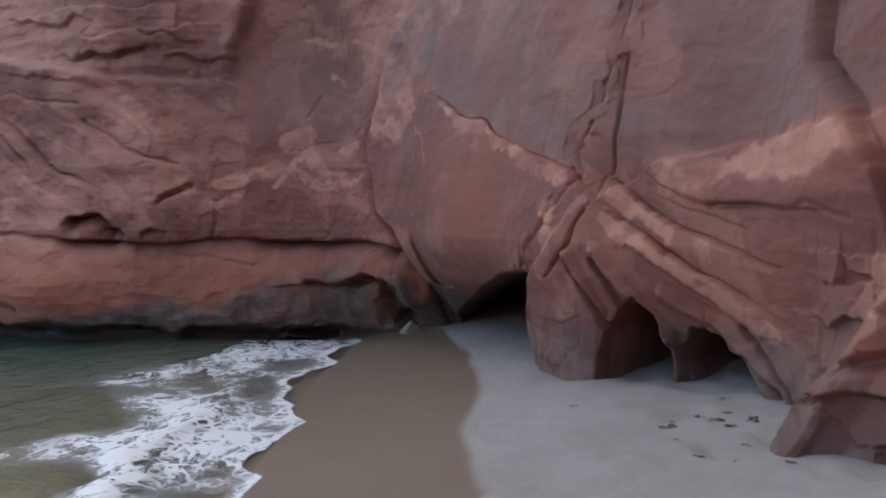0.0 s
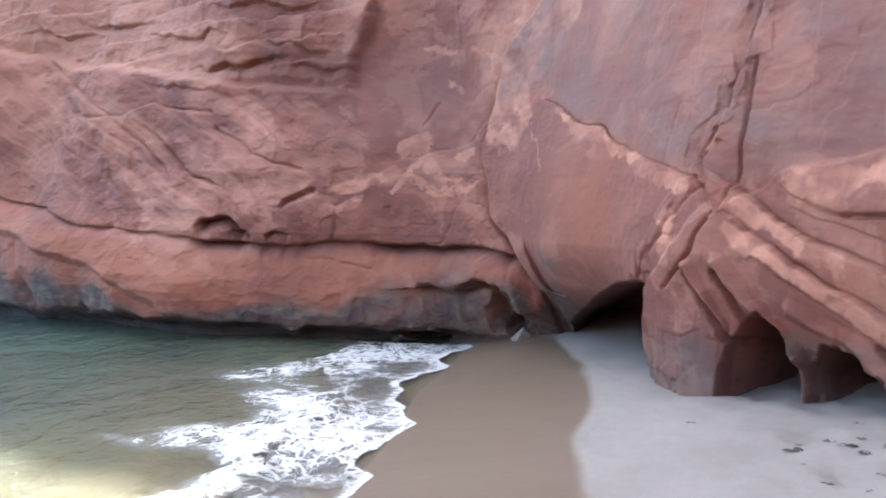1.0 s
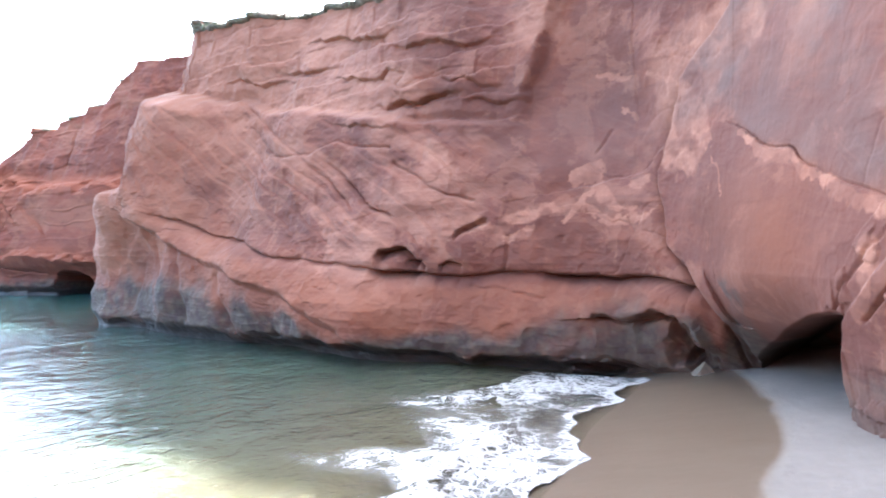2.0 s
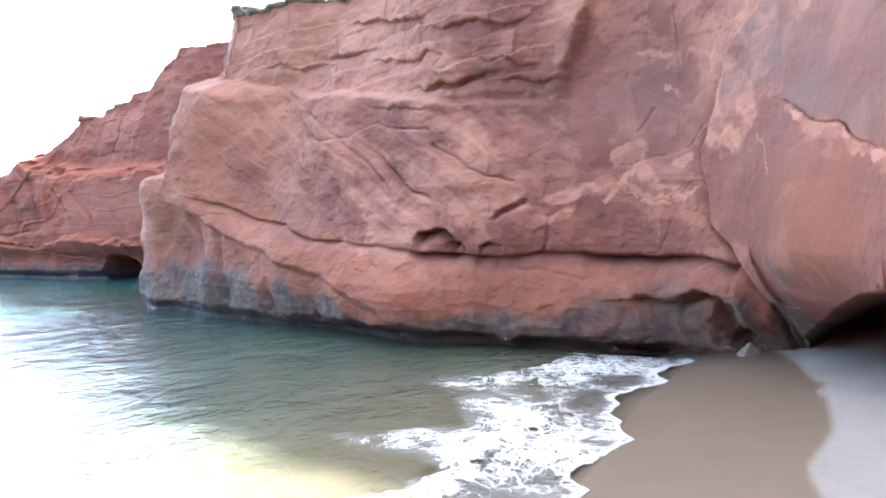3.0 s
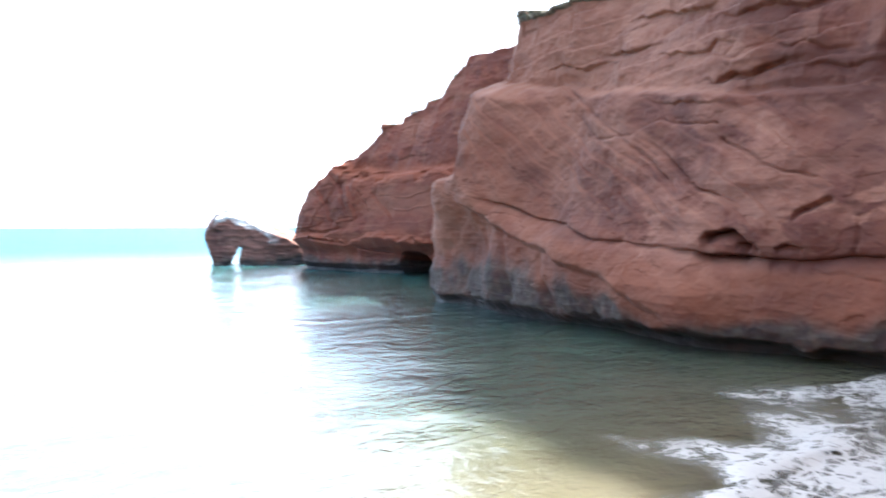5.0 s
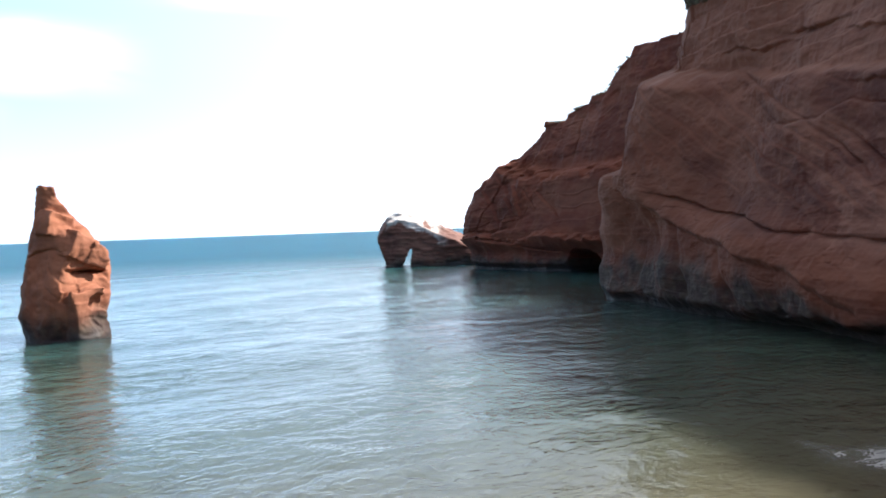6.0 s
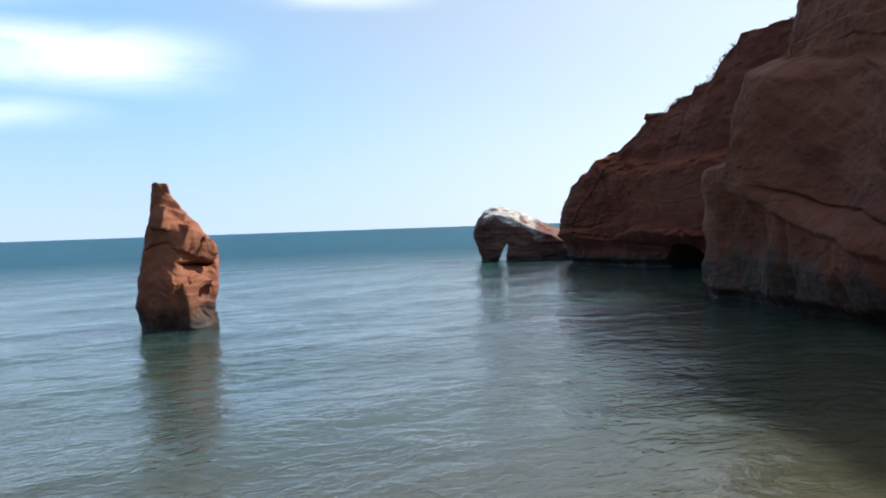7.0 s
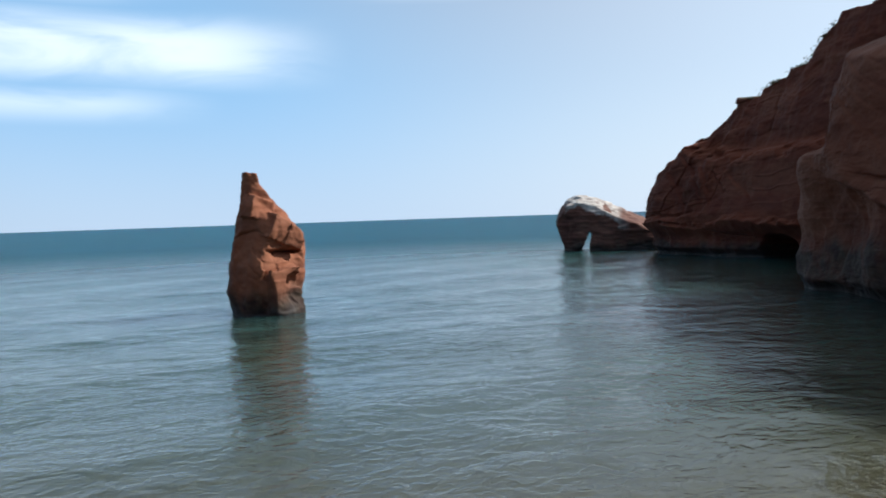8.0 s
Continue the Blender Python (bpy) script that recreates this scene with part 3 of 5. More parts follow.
chunk = vnoise(np.floor(q) * 1.37, np.floor(U / 0.8 + 1.7 * vnoise(np.floor(q) * 3.1, 0 * U, 0 * U, 17)) * 2.1, 0 * U, 20)
rnd = vnoise(np.floor(q) * 1.37, U * 0.25, Z * 0.25, 18)
main.D += beds_on * (0.10 * (0.5 + 0.8 * rnd) * (saw - 0.5) * smooth(0, 0.12, 1 - saw) + 0.025 * chunk + 0.011 * (thin - 0.5) * (0.5 + vnoise(U * 0.7, Z * 0.7, 0 * U, 19)))
for line in ([(51.35, 6.76), (49.18, 5.5), (48.05, 4.78), (46.44, 3.75)], [(49.1, 4.86), (48.05, 4.85), (46.92, 5.14), (45.23, 4.85)],
             [(44.99, 4.49), (44.1, 4.07), (42.82, 3.49)], [(47.0, 4.47), (45.47, 3.49), (44.83, 3.21)]):
    main.groove(line, 0.035, 0.14)
    main.step(line, -0.09, 0.5)

# bedded upper part, set back over a shelf
layer_on = smooth(0.0, 0.25, over) * smooth(41.5, 42.6, U)
main.D -= layer_on * 0.32
q2 = (Z + 0.06 * U + 0.5 * warp + 0.12 * n_mid) / 0.62
saw2 = q2 - np.floor(q2)
rnd2 = vnoise(np.floor(q2) * 2.1, U * 0.45, 0 * U, 21)
chunk2 = vnoise(np.floor(q2) * 1.9, np.floor(U / 1.1 + 1.3 * vnoise(np.floor(q2) * 2.7, 0 * U, 0 * U, 23)) * 1.7, 0 * U, 24)
main.D += layer_on * (0.05 * chunk2 + 0.17 * (0.55 + 0.9 * rnd2) * (saw2 - 0.5) * smooth(0, 0.1, 1 - saw2))
for u0, z0, ru, drop, depth, slope in ((44.75, 6.1, 1.05, 0.24, 0.72, -0.06), (49.1, 7.5, 0.9, 0.16, 0.5, 0.1), (42.6, 5.95, 0.7, 0.12, 0.35, 0.15), (46.5, 6.95, 1.2, 0.15, 0.35, 0.1),
                                      (44.2, 7.5, 1.3, 0.3, 0.45, 0.05), (47.6, 8.3, 1.5, 0.25, 0.45, 0.1), (51.3, 7.5, 1.5, 0.12, 0.3, 0.1), (43.3, 6.5, 0.8, 0.12, 0.3, 0.2), (46.2, 5.55, 1.0, 0.12, 0.25, 0.1)):
    main.overhang(u0, z0, ru, drop, 0.5 * depth, slope)
# a dark facet and the smooth hollow of the wall beside it
facet_u = np.interp(Z, [5.2, 5.7, 6.1, 6.8, 7.2, 9, 12], [42.35, 42.15, 42.0, 41.7, 41.55, 41.2, 41]) + 0.1 * n_mid + 0.15 * n_big
main.D += 0.34 * smooth(facet_u - 0.42, facet_u + 0.03, U) * smooth(4.9, 6.4, Z) * (1 - smooth(43, 47, U))
main.D -= 0.3 * np.exp(-(((U - 40.2) / 1.7) ** 2) - ((Z - 5.4) / 1.5) ** 2)
main.groove([(40.12, 4.47), (39.95, 4.75), (39.87, 4.95)], 0.035, 0.07)
main.groove([(40.3, 4.3), (39.85, 3.9), (39.39, 3.87), (39.01, 4.12), (38.7, 4.5)], 0.02, 0.03)
main.step([(40.7, 3.75), (40.16, 3.82), (39.59, 3.85), (38.95, 4.11), (38.5, 4.6)], -0.12, 0.5)

# the nose: upright below, a shoulder, the top set back
nose = smooth(50.5, 54.5, U)
main.D += nose * (0.95 - 0.35 * smooth(56.0, 57.0, U)) * smooth(1.6, 4.2, Z) * (1 - smooth(-0.45, 0.25, over))
main.D -= nose * 0.62 * smooth(3.95, 4.35, Z + 0.12 * n_mid) * (1 - 0.4 * smooth(4.6, 6.0, Z)) * smooth(54.9, 56.2, U)
for line in ([(56.3, 5.6), (55.9, 4.6), (55.8, 3.9)], [(54.0, 2.9), (53.85, 2.2), (53.4, 1.5)], [(52.5, 2.4), (52.2, 1.4), (51.9, 0.5)], [(54.6, 1.9), (54.9, 0.6)], [(50.4, 1.7), (50.0, 0.9), (49.7, 0.3)]):
    main.groove(line, 0.14, 0.12)
FAN = [(54.6, 3.3), (52.4, 2.45), (49.82, 1.83), (47.89, 1.5), (46.5, 0.94), (45.6, 0.6)]
main.step(FAN, 0.22, 0.7, 0.12)

# the great boulder-like block over the cave
main.D -= wall * 0.3 * np.exp(-((U - crease_u) / 0.28) ** 2) * (1 - smooth(4.5, 6, Z))
main.D += boulder * 0.6 * smooth(31.8, 36.5, U) * smooth(0.6, 1.6, Z)
main.swell(35.2, 3.0, 1.6, 1.2, 0.35)
main.groove([(37.02, 1.2), (36.95, 0.8), (36.95, 0.3)], 0.05, 0.16)
main.swell(36.7, 0.8, 0.8, 0.7, 0.35)
roof_z = np.interp(U, [32.6, 33.1, 34.0, 34.8, 36.0, 36.6, 36.9], [1.75, 1.72, 1.62, 1.42, 0.95, 0.55, 0.0]) + 0.04 * vnoise(U * 1.7, 0 * U, 0 * U, 163)
main.D -= 3.2 * smooth(0.0, 0.28, roof_z + 0.1 - Z) * smooth(32.7, 32.95, U + 0.08 * n_mid) * (1 - smooth(36.3, 36.8, U))
main.groove([(38.3, 2.55), (38.0, 2.3), (37.58, 2.05), (37.2, 1.65)], 0.09, 0.4)
X_A = [(36.1, 4.42), (35.2, 4.05), (34.28, 3.71), (32.1, 3.08), (31.7, 2.68), (31.14, 2.28), (30.57, 1.8), (29.93, 1.72), (29.2, 1.47), (28.64, 1.31)]
X_B = [(31.2, 9), (31.3, 6.5), (31.46, 5.12), (31.54, 4.49), (31.78, 3.79), (32.1, 3.31), (31.94, 3.0), (32.27, 2.6), (32.75, 2.12), (32.95, 1.8)]
X_C = [(31.42, 4.4), (31.46, 3.71), (31.54, 3.23), (31.7, 2.68), (32.02, 2.04)]
X_D = [(31.55, 2.95), (30.78, 2.49), (30.18, 2.21), (29.55, 2.0)]
SLAB = [(31.62, 2.7), (31.08, 2.33), (30.47, 1.96), (29.86, 1.68), (29.4, 1.42), (28.95, 1.15)]
main.step(X_A[:4], -0.06, 0.9)
main.groove(X_A[:4], 0.016, 0.08)
main.groove(X_A[3:5], 0.018, 0.14)
main.groove(X_B, 0.03, 0.08)
main.groove(X_C, 0.018, 0.09)
# slabs that slide over one another, split by two long straight cracks
for line in (X_D, SLAB):
    main.step(line, -0.11, 0.42, 0.015)
    main.groove(line, 0.014, 0.13)
main.groove([(30.9, 2.75), (30.3, 2.48), (29.9, 2.36)], 0.012, 0.05)
main.groove([(31.2, 2.2), (30.7, 1.86), (30.2, 1.55)], 0.012, 0.05)
main.step(X_B[:6], -0.07, 0.7)
# flutes and small caves at the foot of the buttress
main.D -= 0.16 * smooth(31.2, 32.0, U) * (1 - smooth(32.9, 33.6, U)) * (1 - smooth(0.4, 1.7, Z))
main.fin([(31.75, 2.7), (32.42, 1.95), (32.62, 1.76), (32.66, 1.2), (32.8, 0.6)], 0.10, 0.5, 0.10)
main.fin([(31.9, 2.05), (31.75, 1.75), (31.55, 1.4)], 0.10, 0.14, 0.13)
main.fin([(31.55, 2.1), (31.25, 1.72), (30.95, 1.42), (30.75, 1.15)], 0.12, 0.10, 0.14)
main.fin([(30.75, 1.6), (30.2, 1.32), (29.8, 1.0), (29.45, 0.65)], 0.14, 0.08, 0.12)
for line, w, d in (([(31.75, 2.6), (31.9, 2.22), (32.09, 2.0), (32.3, 1.8)], 0.02, 0.13), ([(31.95, 1.95), (31.68, 1.58), (31.48, 1.27)], 0.04, 0.36),
                   ([(31.62, 2.0), (31.37, 1.63), (31.22, 1.42)], 0.035, 0.3), ([(29.95, 1.34), (29.6, 1.1), (29.3, 0.75)], 0.03, 0.4), ([(29.9, 1.05), (29.5, 0.8), (29.3, 0.55)], 0.03, 0.22)):
    main.groove(line, w, d)
# two caves under the slabs, with a pier between them
ragged = 0.07 * vnoise(U * 6.5, Z * 2.0, 0 * U, 167) + 0.04 * vnoise(U * 15, 0 * U, 0 * U, 168)
cave_a = np.interp(U, [30.76, 30.9, 31.1, 31.3, 31.5, 31.62], [1.1, 1.33, 1.6, 1.5, 1.28, 0.8])
cave_b = np.interp(U, [29.4, 29.8, 30.07, 30.34, 30.55, 30.7], [0.5, 0.82, 1.08, 1.28, 1.36, 1.1])
main.D -= 1.9 * smooth(0.0, 0.2, cave_a + ragged - Z) * smooth(30.76, 30.86, U) * (1 - smooth(31.42, 31.62, U))
main.D -= 1.7 * smooth(0.0, 0.2, cave_b + ragged - Z) * smooth(29.35, 29.6, U) * (1 - smooth(30.5, 30.62, U - 0.12 * smooth(0.6, 1.0, Z)))
main.groove([(30.66, 1.2), (30.64, 0.9), (30.66, 0.5)], 0.05, 0.15)
main.step([(29.12, 4.6), (29.12, 4.02), (28.64, 3.47), (28.4, 3.0), (28.2, 2.4)], -0.2, 0.5)
main.groove([(29.12, 4.6), (29.12, 4.02), (28.64, 3.47), (28.4, 3.0)], 0.06, 0.16)
main.groove([(30.33, 2.6), (29.8, 2.64), (29.2, 2.62), (29.04, 2.68), (28.56, 2.52)], 0.03, 0.1)
main.step([(31.0, 3.1), (30.9, 3.15), (30.01, 3.23), (29.2, 3.33), (28.64, 3.42), (27.5, 3.5)], -0.06, 0.6)
main.step([(30.7, 2.8), (30.33, 2.6), (29.8, 2.64), (29.2, 2.62)], 0.06, 0.3)
# thin ribs of the beds, side by side with the long diagonal crack
rib_on = (1 - smooth(31.2, 32.2, U)) * smooth(28.7, 29.3, U) * smooth(0.7, 1.3, Z) * (1 - smooth(2.9, 3.4, Z - 0.1 * (31 - U)))
q3 = (main.zw - 0.45 * main.uw) / 0.30
rib = q3 - np.floor(q3)
main.D += rib_on * (0.006 * (rib - 0.5) * (0.6 + 0.8 * vnoise(np.floor(q3) * 1.9, U * 0.6, 0 * U, 151)) * smooth(0, 0.12, 1 - rib))
# the rounded block beside the sand
block_u = np.interp(Z, [-1, 0.57, 1.07, 1.39, 1.63, 2.12, 2.6], [29.05, 28.98, 28.74, 28.45, 28.28, 28.1, 27.7])
block = (1 - smooth(block_u - 0.14, block_u + 0.02, U)) * (1 - smooth(1.9, 3.0, Z))
main.D += 0.36 * block - 0.34 * (1 - smooth(29.0, 29.8, U)) * (1 - smooth(2.0, 3.2, Z))
main.D -= 0.16 * np.exp(-(((U - 31.0) / 1.2) ** 2)) * (1 - smooth(1.2, 2.2, Z))
main.fin([(28.6, 0.5), (28.35, 1.1), (28.1, 1.6), (27.7, 2.0)], 0.3, 0.2, 0.16)
main.groove([(28.3, 1.35), (27.9, 1.5), (27.4, 1.45)], 0.05, 0.26)
main.step([(28.6, 1.05), (28.2, 1.2), (27.6, 1.15)], 0.16, 0.4)

# blocks broken out along joints at the foot
bx, by, bz = x + 0.25 * n_mid, y + 0.25 * n_big, Z + 0.2 * n_mid
broken = vnoise(np.floor(bx * 3.1) * 1.7, np.floor(by * 3.1) * 1.3, np.floor(bz * 2.6) * 1.9, 161)
main.D += 0.13 * broken * (1 - smooth(28.8, 29.3, U)) * (1 - smooth(1.9, 2.5, Z)) + 0.03 * broken * np.exp(-(((U - 37.3) / 0.7) ** 2)) * (1 - smooth(1.1, 1.6, Z)) + 0.03 * broken * (1 - smooth(33, 34, U)) * smooth(29, 29.4, U) * (1 - smooth(1.2, 1.8, Z))

shatter = vnoise(np.floor((U + 0.2 * n_mid) * 5.5) * 1.3, np.floor((Z + 0.3 * U + 0.2 * n_mid) * 3.5) * 1.7, 0 * U, 165)
main.D += 0.06 * shatter * np.exp(-((to_line(U, Z, X_B)[0] / 0.2) ** 2))

calm_zone = np.clip(1 - 0.75 * np.exp(-(((U - 40.2) / 1.6) ** 2) - ((Z - 5.2) / 1.8) ** 2) - 0.6 * np.exp(-(((U - 35.0) / 1.6) ** 2) - ((Z - 3.0) / 1.3) ** 2), 0.15, 1) * (0.45 + 0.55 * smooth(36, 39, U))
main.D += 0.2 * n_big * (0.4 + 0.6 * calm_zone) * (0.4 + 0.6 * smooth(33, 36, U)) + calm_zone * (0.028 * n_mid + 0.008 * n_fine)
main.D += 0.035 * calm_zone * ridged(x * 0.9, y * 0.9, Z * 1.3, 4, 26)

# random thin cracks and chipped edges
line_field = vnoise(x * 0.55 + 0.3 * n_mid, y * 0.55, Z * 0.75 - 0.3 * U + 0.2 * n_mid, 131)
sparse = smooth(0.05, 0.4, vnoise(x * 0.4, y * 0.4, Z * 0.5, 133)) * calm_zone
main.D -= 0.04 * sparse * np.exp(-np.abs(line_field) / 0.015)
chip = vnoise(x * 2.1, y * 2.1, Z * 2.6, 135) + 0.5 * vnoise(x * 4.3, y * 4.3, Z * 5.5, 137)
main.D -= 0.018 * smooth(0.32, 0.42, chip) * calm_zone

# stains, with shade of some recesses put into the colour
mottle_shade = 1.25 * fbm((Z - 0.55 * U) * 0.9 + warp, U * 0.35, Z * 0.35, 5, 31, 0.6) * smooth(41, 44, U) + fbm(U * 0.5, Z * 0.5, 0 * U, 5, 33, 0.6) * (1 - smooth(41, 44, U))
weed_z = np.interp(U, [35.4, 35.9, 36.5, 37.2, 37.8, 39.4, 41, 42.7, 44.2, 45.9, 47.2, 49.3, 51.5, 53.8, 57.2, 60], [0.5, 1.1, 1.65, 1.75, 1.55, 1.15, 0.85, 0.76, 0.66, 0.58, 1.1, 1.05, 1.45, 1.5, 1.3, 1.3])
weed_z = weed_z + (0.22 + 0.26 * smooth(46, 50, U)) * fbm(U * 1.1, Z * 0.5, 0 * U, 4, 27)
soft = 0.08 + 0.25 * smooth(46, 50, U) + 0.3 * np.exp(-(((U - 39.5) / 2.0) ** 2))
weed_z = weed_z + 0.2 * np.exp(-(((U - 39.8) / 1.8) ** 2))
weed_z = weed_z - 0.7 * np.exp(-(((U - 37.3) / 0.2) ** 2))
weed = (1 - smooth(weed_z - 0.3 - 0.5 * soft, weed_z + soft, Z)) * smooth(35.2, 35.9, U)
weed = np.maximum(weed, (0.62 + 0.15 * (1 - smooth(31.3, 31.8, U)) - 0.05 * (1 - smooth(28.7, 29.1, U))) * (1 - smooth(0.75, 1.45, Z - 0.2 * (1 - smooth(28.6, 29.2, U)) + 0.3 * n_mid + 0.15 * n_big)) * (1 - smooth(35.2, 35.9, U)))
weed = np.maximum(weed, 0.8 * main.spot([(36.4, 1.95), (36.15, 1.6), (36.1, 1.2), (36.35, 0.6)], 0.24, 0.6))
# weed inside the hollow at the cliff foot, deepened to paint its shade
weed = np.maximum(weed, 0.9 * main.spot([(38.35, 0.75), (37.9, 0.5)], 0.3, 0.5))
wet = (1 - smooth(0.12, 0.42, Z + 0.15 * n_mid)) * smooth(38.5, 40.5, U)
iron = ledge_on * wall * smooth(0.1, 0.4, below) * 0.75 + 0.7 * boulder * np.exp(-(((U - 35) / 1.7) ** 2) - ((Z - 2.7) / 1.0) ** 2)
iron = np.maximum(iron, 0.65 * smooth(47, 53, U))
iron = np.clip(iron * (0.75 + 0.35 * n_mid), 0, 1)
bleach = np.zeros(U.shape)
# crisp pale flakes in a zigzag
for line, w in (([(40.74, 3.06), (40.44, 3.43), (40.04, 3.85)], 0.075), ([(40.44, 3.43), (40.14, 3.26), (39.87, 3.13), (39.55, 3.05), (39.14, 3.04), (38.65, 3.26)], 0.055), ([(39.75, 3.12), (39.3, 3.06)], 0.10),
                ([(40.06, 3.78), (39.85, 3.54), (39.66, 3.33), (39.3, 3.27)], 0.07), ([(39.95, 3.6), (39.75, 3.42)], 0.13), ([(40.6, 4.02), (40.36, 4.1), (40.05, 4.12)], 0.16), ([(40.17, 6.22), (39.47, 6.04)], 0.05),
                ([(38.95, 6.01), (38.3, 5.75), (37.64, 5.46)], 0.05), ([(39.6, 5.4), (39.3, 5.09)], 0.09), ([(37.05, 4.93), (36.77, 4.14), (36.42, 3.32)], 0.035), ([(39.3, 3.75), (38.95, 3.85)], 0.09)):
    bleach = np.maximum(bleach, main.spot(line, w, 0.1, 0.75))
for line, w in (([(41.88, 3.11), (41.39, 3.28), (40.82, 3.46)], 0.15), ([(42.6, 3.0), (41.9, 2.7), (41.5, 2.9)], 0.1),
                ([(38.0, 6.2), (38.2, 5.3), (38.0, 4.5)], 0.22), ([(37.9, 4.2), (37.5, 4.0)], 0.2), ([(37.3, 6.4), (36.6, 5.4)], 0.35),
                ([(36.0, 4.3), (34.3, 3.62), (32.2, 2.98)], 0.085), ([(37.75, 5.6), (37.4, 5.2), (37.0, 4.3)], 0.2), ([(36.9, 6.6), (36.3, 6.0), (35.8, 6.2)], 0.3), ([(31.45, 2.75), (30.9, 2.45), (30.3, 2.12)], 0.09), ([(31.5, 2.5), (31.0, 2.15), (30.2, 1.7), (29.5, 1.35)], 0.07),
                ([(30.8, 2.95), (30.0, 3.0), (28.8, 3.2)], 0.2), ([(32.3, 2.5), (32.3, 1.9)], 0.12), ([(28.3, 2.1), (28.1, 1.7)], 0.15)):
    bleach = np.maximum(bleach, 0.95 * main.spot(line, 1.15 * w, 0.22))
bleach = np.maximum(bleach, 0.7 * smooth(54.6, 55.4, U) * smooth(1.5, 1.9, Z) * (1 - smooth(4.0, 4.4, Z)))
bleach = np.maximum(bleach, (0.5 + 0.4 * np.exp(-((over - 0.2) / 0.45) ** 2)) * smooth(-0.1, 0.2, over) * smooth(43, 48, U))
bleach = np.maximum(bleach, 0.45 * beds_on * smooth(0.0, 0.55, fbm((Z - 0.6 * U) * 1.6, U * 0.4, 0 * U, 4, 29)))
# boulder toned down in colour to offset the sky light it catches
mottle_shade = mottle_shade - 0.56 * boulder * smooth(32, 33.5, U)
mottle_shade = mottle_shade - 0.22 * (1 - smooth(31.2, 32.2, U)) * (1 - smooth(2.7, 3.2, Z))
mottle_shade = np.minimum(mottle_shade, 1.2 - 1.9 * (1 - smooth(1.0, 1.5, Z + 0.25 * n_mid)) * (1 - smooth(33.5, 35.0, U)))
# dark weathered skin: the sides of the upright crack
# shade painted in: facet under the brow, scoop under the jutting bed, cave mouths
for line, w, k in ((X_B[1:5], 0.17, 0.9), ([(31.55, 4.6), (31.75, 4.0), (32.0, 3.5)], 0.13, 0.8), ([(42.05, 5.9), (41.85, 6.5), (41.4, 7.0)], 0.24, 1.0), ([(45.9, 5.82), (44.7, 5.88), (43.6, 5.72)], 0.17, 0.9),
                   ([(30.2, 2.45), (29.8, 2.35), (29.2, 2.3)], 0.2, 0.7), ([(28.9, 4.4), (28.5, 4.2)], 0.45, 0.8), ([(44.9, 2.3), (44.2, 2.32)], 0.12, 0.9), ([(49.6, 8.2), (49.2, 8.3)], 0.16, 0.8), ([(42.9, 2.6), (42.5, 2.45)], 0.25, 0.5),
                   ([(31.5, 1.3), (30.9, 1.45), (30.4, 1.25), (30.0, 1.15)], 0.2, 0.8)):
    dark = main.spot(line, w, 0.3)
    mottle_shade = np.minimum(mottle_shade, np.where(dark > 0.05, -0.75 * k * np.clip(1.6 * dark, 0, 1), 9.0))
# cool grey skin of the high blocks over the crossing cracks
rise_z = np.interp(U, [27, 28.9, 29.6, 30.6, 31.5, 32.1, 34.3, 36.5, 37.4], [3.5, 3.45, 3.3, 3.2, 2.95, 3.1, 3.75, 4.55, 4.5])
grey = smooth(-0.05, 0.12 + 0.6 * smooth(35.5, 37.0, U), main.zw - rise_z) * (1 - smooth(-0.3, 0.1, U - crease_u)) * (0.75 + 0.35 * n_mid)
grey = np.maximum(grey, 0.55 * np.exp(-(((U - 40.0) / 1.9) ** 2) - ((Z - 5.0) / 1.3) ** 2))
cliff_main = face_object("cliff_main", main, MAT_CLIFF, (-2, 70), 1.5, "tall red sandstone cliff with ledges, cracks and caves", bleach, iron, weed, wet, mottle_shade, grey, spread=11.0)

# ---- the far headland
far = Face(FAR_FOOT, FAR_WAIST, FAR_BROW, FAR_TOPS, 2.2, 900, (1.5, 8.5), 300, jag=0.10, profile=FAR_PROFILE)
U, Z = far.U, far.Z
p = far.points()
x, y = p[..., 0], p[..., 1]
n_big = fbm(x * 0.3, y * 0.3, Z * 0.3, 3, 11)
n_mid = fbm(x * 1.1, y * 1.1, Z * 1.5, 4, 13)
band = np.interp(U, [5, 13, 18, 22.5, 26, 30], [5.7, 5.7, 5.5, 6.3, 4.6, 3.5])
far.D += 0.9 * (1 - smooth(-0.5, 0.25, Z - band + 0.3 * n_mid)) * smooth(0.8, 2.0, Z)
low = 2.0 + 0.25 * np.sin(U * 0.9)
far.D += 0.35 * (1 - smooth(-0.25, 0.1, Z - low + 0.25 * n_mid))
q = (Z + 0.12 * U + 0.4 * n_big) / 0.8
saw = q - np.floor(q)
far.D += 0.06 * vnoise(np.floor(q) * 1.7, U * 0.4, 0 * U, 37) * smooth(0, 0.1, 1 - saw) * smooth(0, 0.1, saw)
# slabs split off along steep joints at the seaward end
cut = (U + 0.55 * Z + 0.5 * n_big) / 1.3
slab = cut - np.floor(cut)
seaward = smooth(17.0, 20.5, U)
far.D += seaward * (0.26 * vnoise(np.floor(cut) * 2.3, np.floor(q * 0.6) * 1.9, 0 * U, 39) + 0.16 * (slab - 0.5) * smooth(0, 0.1, 1 - slab)) * smooth(1.8, 2.6, Z)
